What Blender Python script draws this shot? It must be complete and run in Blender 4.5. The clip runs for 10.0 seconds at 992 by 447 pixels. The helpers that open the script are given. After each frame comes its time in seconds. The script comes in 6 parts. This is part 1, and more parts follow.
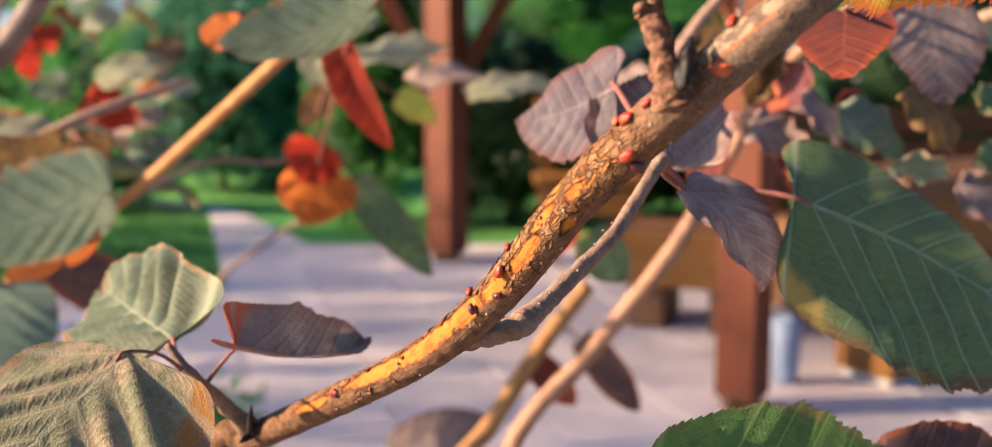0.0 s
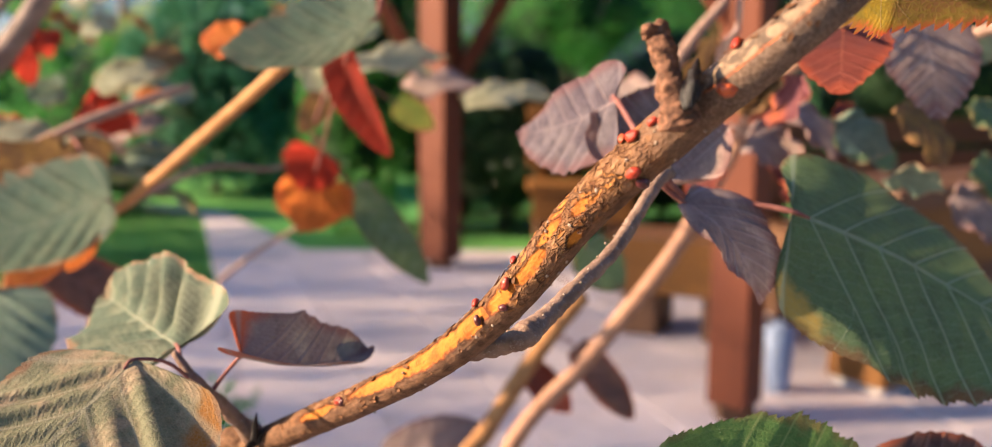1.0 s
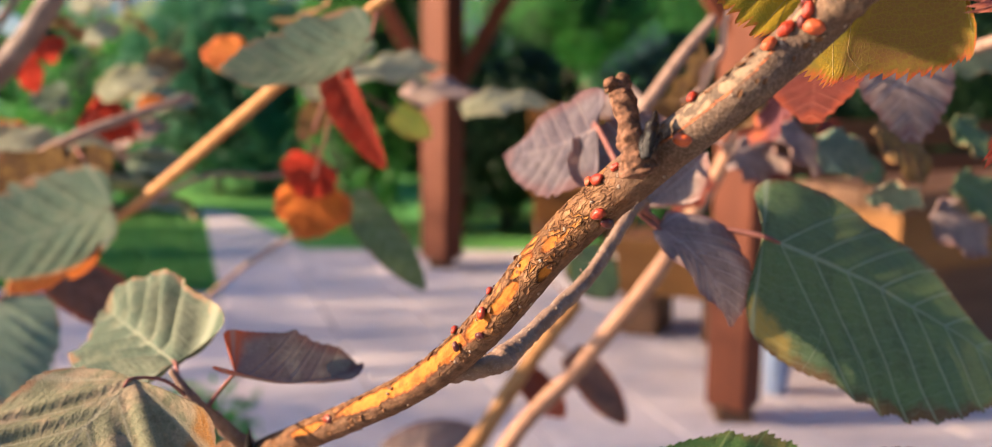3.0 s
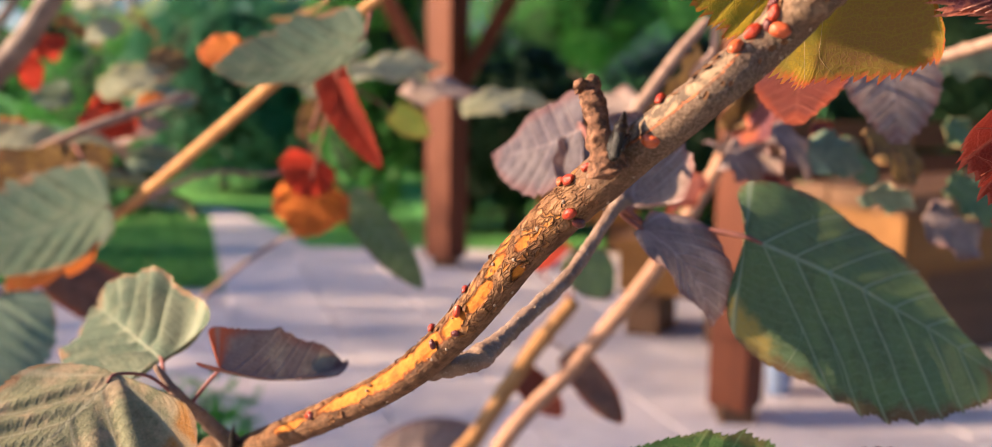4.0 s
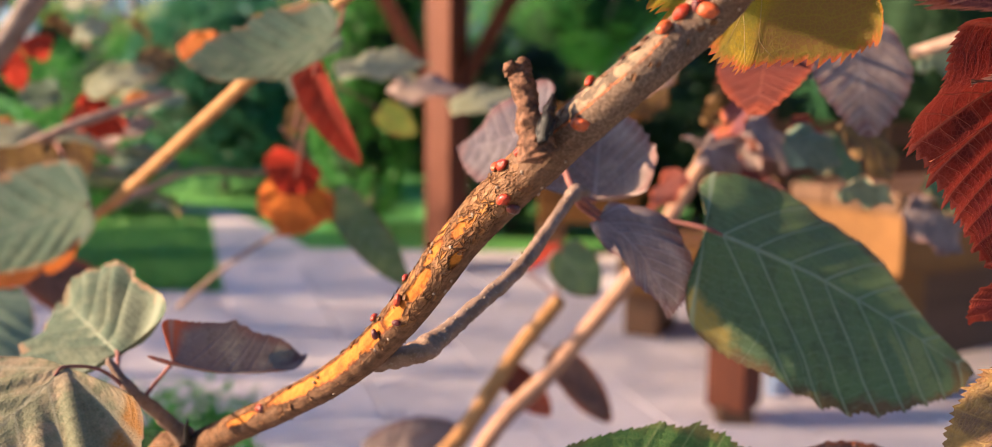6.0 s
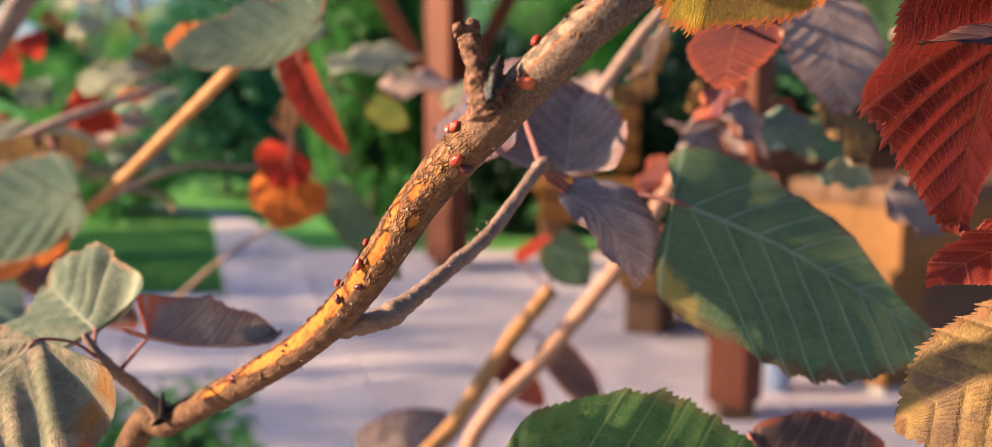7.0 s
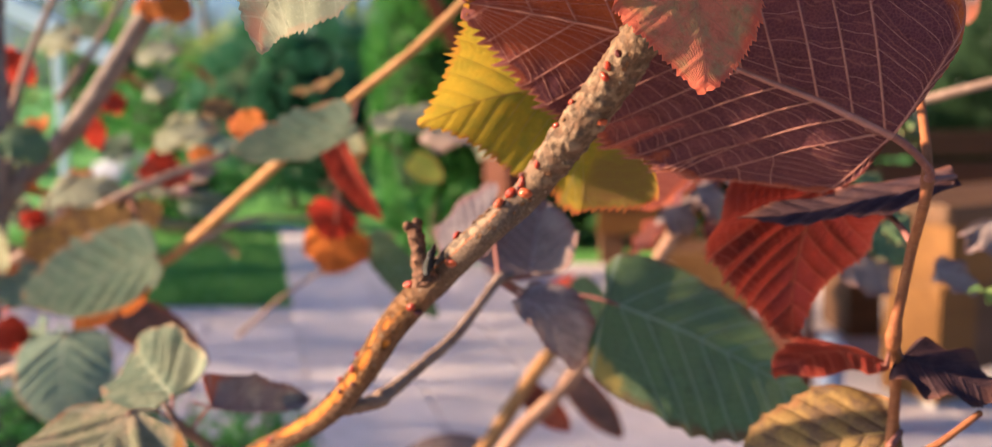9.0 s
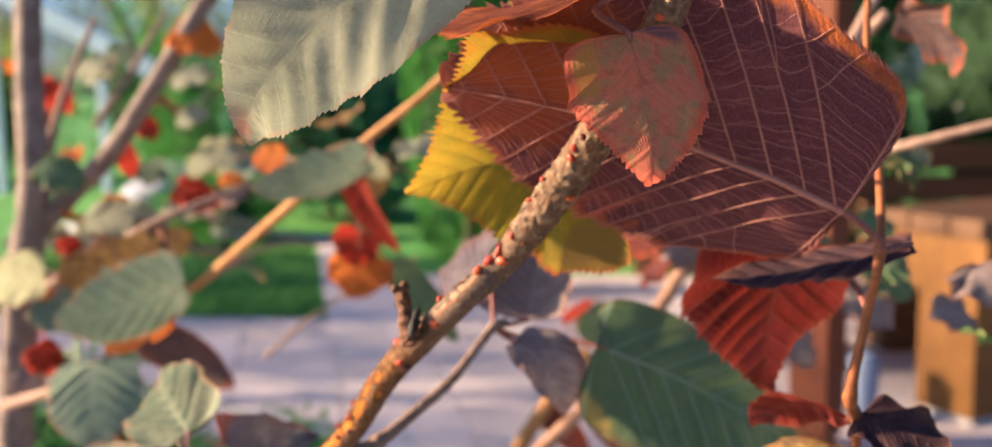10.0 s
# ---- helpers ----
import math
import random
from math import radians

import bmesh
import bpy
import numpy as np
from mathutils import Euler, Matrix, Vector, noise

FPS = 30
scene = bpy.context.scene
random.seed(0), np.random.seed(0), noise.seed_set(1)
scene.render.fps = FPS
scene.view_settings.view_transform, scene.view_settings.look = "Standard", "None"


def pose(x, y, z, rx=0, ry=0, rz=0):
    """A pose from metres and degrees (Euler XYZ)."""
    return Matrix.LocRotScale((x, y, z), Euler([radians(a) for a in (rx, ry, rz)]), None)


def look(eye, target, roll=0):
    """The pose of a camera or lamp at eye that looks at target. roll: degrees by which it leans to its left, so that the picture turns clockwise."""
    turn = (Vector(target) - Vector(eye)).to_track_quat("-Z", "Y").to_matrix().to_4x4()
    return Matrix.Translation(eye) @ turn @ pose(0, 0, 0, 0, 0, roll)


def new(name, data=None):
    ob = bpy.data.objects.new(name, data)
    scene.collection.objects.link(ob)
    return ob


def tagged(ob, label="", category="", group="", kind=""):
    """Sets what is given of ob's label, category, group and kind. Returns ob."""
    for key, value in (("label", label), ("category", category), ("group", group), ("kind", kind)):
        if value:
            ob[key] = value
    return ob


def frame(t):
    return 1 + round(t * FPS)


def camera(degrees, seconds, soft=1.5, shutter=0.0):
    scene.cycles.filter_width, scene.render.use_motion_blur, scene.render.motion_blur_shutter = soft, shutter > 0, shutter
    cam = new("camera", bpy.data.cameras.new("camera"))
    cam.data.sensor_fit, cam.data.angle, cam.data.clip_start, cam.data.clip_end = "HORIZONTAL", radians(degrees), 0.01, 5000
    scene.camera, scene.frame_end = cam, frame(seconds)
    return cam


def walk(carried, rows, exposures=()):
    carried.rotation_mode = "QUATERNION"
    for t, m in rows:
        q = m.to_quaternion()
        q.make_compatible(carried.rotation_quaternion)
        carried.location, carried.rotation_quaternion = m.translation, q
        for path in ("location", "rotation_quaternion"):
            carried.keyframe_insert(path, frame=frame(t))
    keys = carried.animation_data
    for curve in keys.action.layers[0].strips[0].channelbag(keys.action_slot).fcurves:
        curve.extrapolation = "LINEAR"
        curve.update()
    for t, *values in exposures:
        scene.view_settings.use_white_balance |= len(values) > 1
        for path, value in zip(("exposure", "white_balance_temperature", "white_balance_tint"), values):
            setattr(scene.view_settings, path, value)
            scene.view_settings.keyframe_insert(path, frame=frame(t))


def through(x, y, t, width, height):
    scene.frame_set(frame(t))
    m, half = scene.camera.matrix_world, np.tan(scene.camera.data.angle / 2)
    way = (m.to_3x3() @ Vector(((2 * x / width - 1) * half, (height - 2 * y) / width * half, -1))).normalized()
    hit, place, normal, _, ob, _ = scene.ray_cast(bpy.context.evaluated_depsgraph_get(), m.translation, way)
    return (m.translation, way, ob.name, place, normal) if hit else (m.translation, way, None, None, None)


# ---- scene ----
cam = camera(50.25, 10.0, soft=0.8)
METRES, EYE, TILT, LEAN, TURN = 0.26, 1.15, -8.5, 0.0, 0.0
ROWS = [
    (0.0, 0.0, 0.0, 0.0, -0.0, 0.0, 0.0),
    (0.5, -0.0235, -0.013, 0.0063, -0.168, 0.178, -0.165),
    (1.0, -0.0135, -0.0205, 0.0071, -0.382, 0.329, -0.401),
    (1.5, -0.0, -0.0272, 0.0171, -0.325, 0.412, -0.656),
    (2.0, 0.0173, -0.0536, 0.0307, -0.299, 0.393, -0.662),
    (2.5, 0.0113, -0.0734, 0.0399, -0.318, 0.321, -0.585),
    (4.0, 0.0438, -0.0975, 0.0434, 0.037, 0.212, -0.931),
    (4.5, 0.0764, -0.0963, 0.0434, 0.134, 0.271, -1.086),
    (5.0, 0.0763, -0.0863, 0.036, 0.128, 0.225, -0.881),
    (5.5, 0.0849, -0.0838, 0.042, 0.228, 0.262, -0.897),
    (7.0, 0.1564, -0.1021, -0.0092, 0.345, 0.376, -0.305),
    (7.5, 0.1946, -0.2693, 0.0317, 0.874, 0.489, 0.05),
    (8.0, 0.3075, -0.4408, 0.095, 1.681, 0.827, 0.075),
    (8.5, 0.312, -0.5492, 0.1098, 2.789, 0.679, 0.042),
    (9.0, 0.3343, -0.5828, 0.1563, 3.891, 0.73, 0.086),
    (9.5, 0.3297, -0.5979, 0.1647, 4.841, 0.943, 0.001),
    (10.0, 0.4231, -0.6799, 0.2355, 5.908, 1.179, -0.026),
]
walk(cam, [(t, pose(0, 0, EYE, TILT, LEAN, TURN) @ pose(METRES * x, METRES * y, METRES * z, 90 + pitch, roll, yaw)) for t, x, y, z, yaw, pitch, roll in ROWS],
     exposures=((0.0, 1.46, 4780, 10), (10.0, 1.46, 4780, 10)))

cam.data.dof.use_dof = True
cam.data.dof.focus_distance = 0.283
cam.data.dof.aperture_fstop = 10.5

# ---- daylight: a low warm sun and a clear evening sky ----
SUN_ELEVATION, SUN_AZIMUTH = 20.0, -94.5
world = bpy.data.worlds.new("evening_sky")
scene.world = world
world.use_nodes = True
wn = world.node_tree.nodes
sky = wn.new("ShaderNodeTexSky")
sky.sky_type = "NISHITA"
sky.sun_disc = False
sky.ozone_density, sky.dust_density = 2.6, 3.1
sky.sun_elevation, sky.sun_rotation = radians(SUN_ELEVATION), radians(SUN_AZIMUTH)
world.node_tree.links.new(sky.outputs[0], wn["Background"].inputs[0])
wn["Background"].inputs[1].default_value = 0.067
sun_data = bpy.data.lights.new("sun", "SUN")
sun_data.energy, sun_data.angle, sun_data.color = 7.4, radians(1.2), (1.0, 0.60, 0.26)
sun = new("sun", sun_data)
to_sun = Vector((math.sin(radians(SUN_AZIMUTH)) * math.cos(radians(SUN_ELEVATION)),
                 math.cos(radians(SUN_AZIMUTH)) * math.cos(radians(SUN_ELEVATION)), math.sin(radians(SUN_ELEVATION))))
sun.matrix_world = look(to_sun * 30, (0, 0, 0))


# ---- materials ----
class Nodes:
    """A small builder for node materials."""

    def __init__(self, name, rough=0.6):
        self.mat = bpy.data.materials.new(name)
        self.mat.use_nodes = True
        self.tree = self.mat.node_tree
        self.bsdf = self.tree.nodes["Principled BSDF"]
        self.bsdf.inputs["Roughness"].default_value = rough
        self.coord = self.tree.nodes.new("ShaderNodeTexCoord")

    def put(self, socket, value):
        if isinstance(value, bpy.types.NodeSocket):
            self.tree.links.new(value, socket)
        elif isinstance(value, (tuple, list)) and len(value) == 3 and len(socket.default_value) == 4:
            socket.default_value = (*value, 1)
        else:
            socket.default_value = value

    def noise(self, scale, detail=4, rough=0.55, where="Object", stretch=None):
        n = self.tree.nodes.new("ShaderNodeTexNoise")
        n.inputs["Scale"].default_value = scale
        n.inputs["Detail"].default_value = detail
        n.inputs["Roughness"].default_value = rough
        source = self.coord.outputs[where]
        if stretch:
            mp = self.tree.nodes.new("ShaderNodeMapping")
            mp.inputs["Scale"].default_value = stretch
            self.put(mp.inputs["Vector"], source)
            source = mp.outputs[0]
        self.put(n.inputs["Vector"], source)
        return n.outputs["Fac"]

    def ramp(self, fac, low, high):
        r = self.tree.nodes.new("ShaderNodeMapRange")
        r.interpolation_type = "SMOOTHSTEP"
        self.put(r.inputs["Value"], fac)
        r.inputs["From Min"].default_value, r.inputs["From Max"].default_value = low, high
        return r.outputs[0]

    def mix(self, fac, a, b):
        m = self.tree.nodes.new("ShaderNodeMix")
        m.data_type = "RGBA"
        self.put(m.inputs[0], fac)
        self.put(m.inputs[6], a)
        self.put(m.inputs[7], b)
        return m.outputs[2]

    def math(self, op, a, b=0.0):
        m = self.tree.nodes.new("ShaderNodeMath")
        m.operation = op
        self.put(m.inputs[0], a)
        self.put(m.inputs[1], b)
        return m.outputs[0]

    def bump(self, height, strength, distance):
        b = self.tree.nodes.new("ShaderNodeBump")
        b.inputs["Strength"].default_value, b.inputs["Distance"].default_value = strength, distance
        self.put(b.inputs["Height"], height)
        self.put(self.bsdf.inputs["Normal"], b.outputs[0])
        return b.outputs[0]

    def attr(self, name):
        a = self.tree.nodes.new("ShaderNodeAttribute")
        a.attribute_name = name
        return a.outputs["Fac"]

    def random(self):
        return self.tree.nodes.new("ShaderNodeObjectInfo").outputs["Random"]

    def island(self):
        return self.tree.nodes.new("ShaderNodeNewGeometry").outputs["Random Per Island"]

    def color(self, value):
        self.put(self.bsdf.inputs["Base Color"], value)
        return self.mat


def leaf_material(name, main, second, edge, vein, patch=(0.45, 0.62), edge_from=0.72, rough=0.7, through=0.35, glow=None, spot=28.0, foot=None, web=0.16, lace=0.35,
                  spots=(), ribs=0.62, rungs=12.0, relief=1.0, tips=None, quilt=1.0):
    """Autumn leaf: two blotched colours, a turned margin, veins with cross rungs and a fine net, quilted between them.
    spots: stains and painted-in sun on the blade as run, side (0 to 1), half sizes and colour; relief below 0 is an
    underside."""
    n = Nodes(name, rough)
    uv = n.tree.nodes.new("ShaderNodeSeparateXYZ")
    n.put(uv.inputs[0], n.coord.outputs["UV"])
    u, v, lanes = n.attr("along"), uv.outputs[1], uv.outputs[0]
    side = n.math("ABSOLUTE", n.math("SUBTRACT", n.math("MULTIPLY", v, 2.0), 1.0))
    blotch = n.ramp(n.noise(spot, 5, 0.62), *patch)
    col = n.mix(blotch, main, second)
    mottle = n.noise(spot * 5.0, 4, 0.65)
    col = n.mix(n.math("MULTIPLY", n.ramp(mottle, 0.46, 0.7), 0.55), col, tuple(c * 0.5 for c in main))
    fine = n.noise(900.0, 4, 0.7)
    col = n.mix(n.math("MULTIPLY", n.ramp(fine, 0.50, 0.78), 0.30), col, tuple(min(1.0, c * 1.7) for c in second))
    for run, across_at, run_half, side_half, spot_color in spots:
        du = n.math("DIVIDE", n.math("SUBTRACT", u, run), run_half)
        dv = n.math("DIVIDE", n.math("SUBTRACT", v, across_at), side_half)
        far = n.math("SQRT", n.math("ADD", n.math("MULTIPLY", du, du), n.math("MULTIPLY", dv, dv)))
        far = n.math("ADD", far, n.math("MULTIPLY", n.math("SUBTRACT", n.noise(110.0, 4, 0.65), 0.5), 1.3))
        col = n.mix(n.math("SUBTRACT", 1.0, n.ramp(far, 0.45, 1.15)), col, spot_color)
    margin = n.math("MAXIMUM", side, n.math("MULTIPLY", n.ramp(u, 0.80, 1.0), 0.98))
    rim = n.ramp(n.math("ADD", margin, n.math("MULTIPLY", n.math("SUBTRACT", n.noise(70.0, 4), 0.5), 0.55)), edge_from, 1.02)
    col = n.mix(rim, col, edge)
    if foot:
        col = n.mix(n.math("SUBTRACT", 1.0, n.ramp(n.math("ADD", u, n.math("MULTIPLY", n.noise(90.0, 3), 0.16)), 0.30, 0.42)), col, foot)
    if tips:
        col = n.mix(n.ramp(margin, 0.965, 0.995), col, tips)
    lane = n.math("FRACT", lanes)
    across = n.math("ABSOLUTE", n.math("SUBTRACT", lane, 0.5))
    side_vein = n.math("SUBTRACT", 1.0, n.ramp(across, 0.010, 0.060))
    mid_vein = n.math("SUBTRACT", 1.0, n.ramp(side, 0.008, 0.036))
    phase = n.math("FRACT", n.math("ADD", n.math("MULTIPLY", n.math("FLOOR", lanes), 0.618), n.math("MULTIPLY", n.math("GREATER_THAN", v, 0.5), 0.37)))
    wob = n.math("ADD", n.math("ADD", n.math("MULTIPLY", side, rungs), phase), n.math("ADD", n.math("MULTIPLY", n.noise(70.0, 2), 1.5), n.math("MULTIPLY", lane, 0.45)))
    rung_at = n.math("ABSOLUTE", n.math("SUBTRACT", n.math("FRACT", wob), 0.5))
    net = n.math("SUBTRACT", 1.0, n.ramp(rung_at, 0.015, 0.085))
    cells = n.tree.nodes.new("ShaderNodeTexVoronoi")
    cells.feature = "DISTANCE_TO_EDGE"
    cells.inputs["Scale"].default_value = 820.0
    n.put(cells.inputs["Vector"], n.coord.outputs["Object"])
    mesh_net = n.math("SUBTRACT", 1.0, n.ramp(cells.outputs["Distance"], 0.0, 0.16))
    veins = n.math("MAXIMUM", n.math("MAXIMUM", side_vein, mid_vein), n.math("MULTIPLY", net, lace))
    col = n.mix(n.math("MULTIPLY", veins, ribs), col, vein)
    col = n.mix(n.math("MULTIPLY", mesh_net, web), col, vein)
    n.color(col)
    pillow = n.math("MULTIPLY", n.ramp(across, 0.0, 0.24), n.math("ADD", 0.72, n.math("MULTIPLY", n.ramp(rung_at, 0.0, 0.30), 0.28)))
    height = n.math("ADD", n.math("MULTIPLY", pillow, relief), n.math("ADD", n.math("MULTIPLY", mesh_net, -0.22 * relief), n.math("ADD", n.math("MULTIPLY", fine, 0.30), n.math("MULTIPLY", mottle, 0.5))))
    normal = n.bump(height, 0.8, 0.0006 * quilt)
    n.bsdf.inputs["Specular IOR Level"].default_value = 0.09
    lit = n.tree.nodes.new("ShaderNodeBsdfTranslucent")
    if glow:
        n.put(lit.inputs["Color"], n.mix(0.35, col, glow))
    else:
        n.put(lit.inputs["Color"], col)
    n.put(lit.inputs["Normal"], normal)
    both = n.tree.nodes.new("ShaderNodeMixShader")
    both.inputs[0].default_value = through
    n.put(both.inputs[1], n.bsdf.outputs[0])
    n.put(both.inputs[2], lit.outputs[0])
    n.put(n.tree.nodes["Material Output"].inputs["Surface"], both.outputs[0])
    return n.mat


def bark_material(name, low, high, pale, scale=120.0, rough=0.75, streak=(1, 1, 1)):
    n = Nodes(name, rough)
    a = n.noise(scale, 6, 0.62, stretch=streak)
    b = n.noise(scale * 6, 4)
    col = n.mix(n.ramp(a, 0.32, 0.68), low, high)
    col = n.mix(n.math("MULTIPLY", n.ramp(b, 0.55, 0.75), 0.5), col, pale)
    n.color(col)
    n.bsdf.inputs["Specular IOR Level"].default_value = 0.15
    n.bump(n.math("ADD", a, n.math("MULTIPLY", b, 0.6)), 0.7, 0.0008)
    return n.mat


def plain_material(name, a, b, scale, rough=0.6, bump=0.3, distance=0.002, stretch=None, fine=8.0, random_tint=0.0):
    n = Nodes(name, rough)
    big = n.noise(scale, 5, 0.6, stretch=stretch)
    small = n.noise(scale * fine, 4, stretch=stretch)
    col = n.mix(n.ramp(big, 0.3, 0.7), a, b)
    col = n.mix(n.math("MULTIPLY", n.ramp(small, 0.4, 0.8), 0.4), col, tuple(c * 0.6 for c in a))
    if random_tint:
        col = n.mix(n.math("MULTIPLY", n.random(), random_tint), col, tuple(c * 0.55 for c in b))
    n.color(col)
    n.bsdf.inputs["Specular IOR Level"].default_value = 0.25
    n.bump(n.math("ADD", big, n.math("MULTIPLY", small, 0.5)), bump, distance)
    return n.mat


def foliage_material(name, a, b, through=0.3, rough=0.5):
    n = Nodes(name, rough)
    col = n.mix(n.island(), a, b)
    col = n.mix(n.math("MULTIPLY", n.noise(1.3, 3), 0.5), col, tuple(c * 0.6 for c in a))
    n.color(col)
    lit = n.tree.nodes.new("ShaderNodeBsdfTranslucent")
    n.put(lit.inputs["Color"], col)
    both = n.tree.nodes.new("ShaderNodeMixShader")
    both.inputs[0].default_value = through
    n.put(both.inputs[1], n.bsdf.outputs[0])
    n.put(both.inputs[2], lit.outputs[0])
    n.put(n.tree.nodes["Material Output"].inputs["Surface"], both.outputs[0])
    return n.mat


GREEN = leaf_material("green_leaf", (0.088, 0.140, 0.068), (0.122, 0.188, 0.062), (0.14, 0.075, 0.035), (0.30, 0.35, 0.22), edge_from=0.86, through=0.20, rough=0.6, glow=(0.22, 0.24, 0.06), ribs=0.7, lace=0.25, patch=(0.35, 0.75), spots=((0.23, 0.06, 0.11, 0.14, (0.42, 0.30, 0.06)), (0.62, 0.0, 0.30, 0.05, (0.075, 0.050, 0.026))))
GREY_GREEN = leaf_material("grey_green_leaf", (0.27, 0.285, 0.195), (0.36, 0.36, 0.25), (0.33, 0.27, 0.18), (0.42, 0.42, 0.31), edge_from=0.94, through=0.48, glow=(0.45, 0.45, 0.22), quilt=0.12, web=0.04, lace=0.06, ribs=0.3, spots=((1.0, 0.35, 0.10, 0.5, (0.30, 0.15, 0.10)),))
TEAL_GREY = leaf_material("teal_grey_leaf", (0.130, 0.190, 0.135), (0.20, 0.25, 0.17), (0.36, 0.22, 0.12), (0.32, 0.36, 0.27), edge_from=0.92, through=0.25)
OLIVE = leaf_material("olive_leaf", (0.150, 0.150, 0.085), (0.30, 0.225, 0.135), (0.20, 0.115, 0.06), (0.33, 0.30, 0.20), edge_from=0.94, through=0.20, spot=55.0, lace=0.30, ribs=0.5, spots=((0.30, 0.96, 0.22, 0.12, (0.26, 0.115, 0.02)), (0.42, 1.0, 0.18, 0.05, (0.40, 0.10, 0.02))))
PURPLE = leaf_material("purple_leaf", (0.205, 0.146, 0.126), (0.315, 0.235, 0.194), (0.17, 0.085, 0.076), (0.42, 0.34, 0.31), through=0.16, spot=60.0, ribs=0.75, lace=0.5)
# maroon leaf: its orange spots paint sunlight on the upper margin and tip
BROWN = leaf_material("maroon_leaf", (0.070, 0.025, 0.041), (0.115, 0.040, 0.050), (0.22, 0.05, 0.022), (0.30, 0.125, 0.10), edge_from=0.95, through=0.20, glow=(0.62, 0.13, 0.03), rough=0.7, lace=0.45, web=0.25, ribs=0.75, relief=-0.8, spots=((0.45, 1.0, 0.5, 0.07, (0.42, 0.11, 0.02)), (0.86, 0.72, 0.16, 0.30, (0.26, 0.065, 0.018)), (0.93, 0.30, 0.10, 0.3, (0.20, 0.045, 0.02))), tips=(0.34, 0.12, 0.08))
DARK_BROWN = leaf_material("dark_brown_leaf", (0.085, 0.055, 0.055), (0.14, 0.075, 0.06), (0.26, 0.075, 0.035), (0.20, 0.14, 0.13), through=0.25)
RED = leaf_material("red_leaf", (0.30, 0.030, 0.014), (0.17, 0.024, 0.016), (0.30, 0.045, 0.022), (0.40, 0.11, 0.05), through=0.45, glow=(0.75, 0.060, 0.02))
CRIMSON = leaf_material("crimson_leaf", (0.160, 0.016, 0.009), (0.060, 0.009, 0.009), (0.20, 0.030, 0.016), (0.38, 0.10, 0.06), through=0.16, glow=(0.60, 0.055, 0.02), ribs=0.7, lace=0.45, patch=(0.46, 0.64), spot=60.0, relief=-1.0, tips=(0.30, 0.07, 0.04), spots=((0.95, 0.5, 0.12, 0.6, (0.11, 0.018, 0.022)), (0.45, 0.0, 0.25, 0.14, (0.085, 0.014, 0.016))))
RUST = leaf_material("rust_leaf", (0.095, 0.026, 0.012), (0.17, 0.050, 0.014), (0.32, 0.085, 0.020), (0.24, 0.08, 0.03), edge_from=0.82, through=0.25, glow=(0.70, 0.16, 0.02), relief=-1.0, quilt=0.7, spot=60.0, ribs=0.4)
DARK_PURPLE = leaf_material("dark_purple_leaf", (0.070, 0.056, 0.072), (0.115, 0.096, 0.108), (0.10, 0.052, 0.056), (0.18, 0.15, 0.16), through=0.12, spot=60.0, ribs=0.6, lace=0.4)
OLIVE_PALE = leaf_material("pale_olive_leaf", (0.068, 0.092, 0.062), (0.125, 0.135, 0.088), (0.22, 0.13, 0.07), (0.25, 0.26, 0.18), edge_from=0.91, through=0.14, spot=60.0, ribs=0.7)
DUSK = leaf_material("dusky_leaf", (0.034, 0.017, 0.022), (0.062, 0.030, 0.030), (0.10, 0.042, 0.032), (0.10, 0.065, 0.065), through=0.12, spot=70.0, ribs=0.3)
DULL_RED = leaf_material("dull_red_leaf", (0.13, 0.032, 0.022), (0.085, 0.028, 0.028), (0.24, 0.05, 0.02), (0.24, 0.085, 0.05), through=0.25, lace=0.5)
ORANGE = leaf_material("orange_leaf", (0.50, 0.15, 0.02), (0.38, 0.09, 0.02), (0.55, 0.12, 0.03), (0.66, 0.28, 0.06), through=0.45, glow=(0.9, 0.30, 0.03))
YELLOW = leaf_material("yellow_leaf", (0.32, 0.205, 0.008), (0.125, 0.130, 0.016), (0.32, 0.080, 0.012), (0.17, 0.135, 0.022), edge_from=0.92, through=0.45, glow=(0.95, 0.62, 0.01), spot=95.0, patch=(0.42, 0.60), web=0.6, lace=0.7, ribs=0.7, relief=-1.0, spots=((0.30, 0.12, 0.16, 0.16, (0.13, 0.060, 0.030)),), tips=(0.34, 0.05, 0.025), quilt=0.45)
TAN_YELLOW = leaf_material("tan_yellow_leaf", (0.25, 0.155, 0.048), (0.110, 0.066, 0.042), (0.24, 0.115, 0.045), (0.20, 0.13, 0.05), edge_from=0.9, through=0.22, spot=100.0, patch=(0.40, 0.60), lace=0.6, web=0.3, ribs=0.6, quilt=1.3)
LIME = leaf_material("lime_leaf", (0.34, 0.40, 0.05), (0.42, 0.38, 0.05), (0.40, 0.25, 0.04), (0.40, 0.42, 0.12), through=0.45)
BRIGHT_GREEN = leaf_material("fresh_green_leaf", (0.09, 0.17, 0.045), (0.14, 0.22, 0.05), (0.16, 0.15, 0.05), (0.26, 0.32, 0.11), edge_from=0.9, through=0.35)
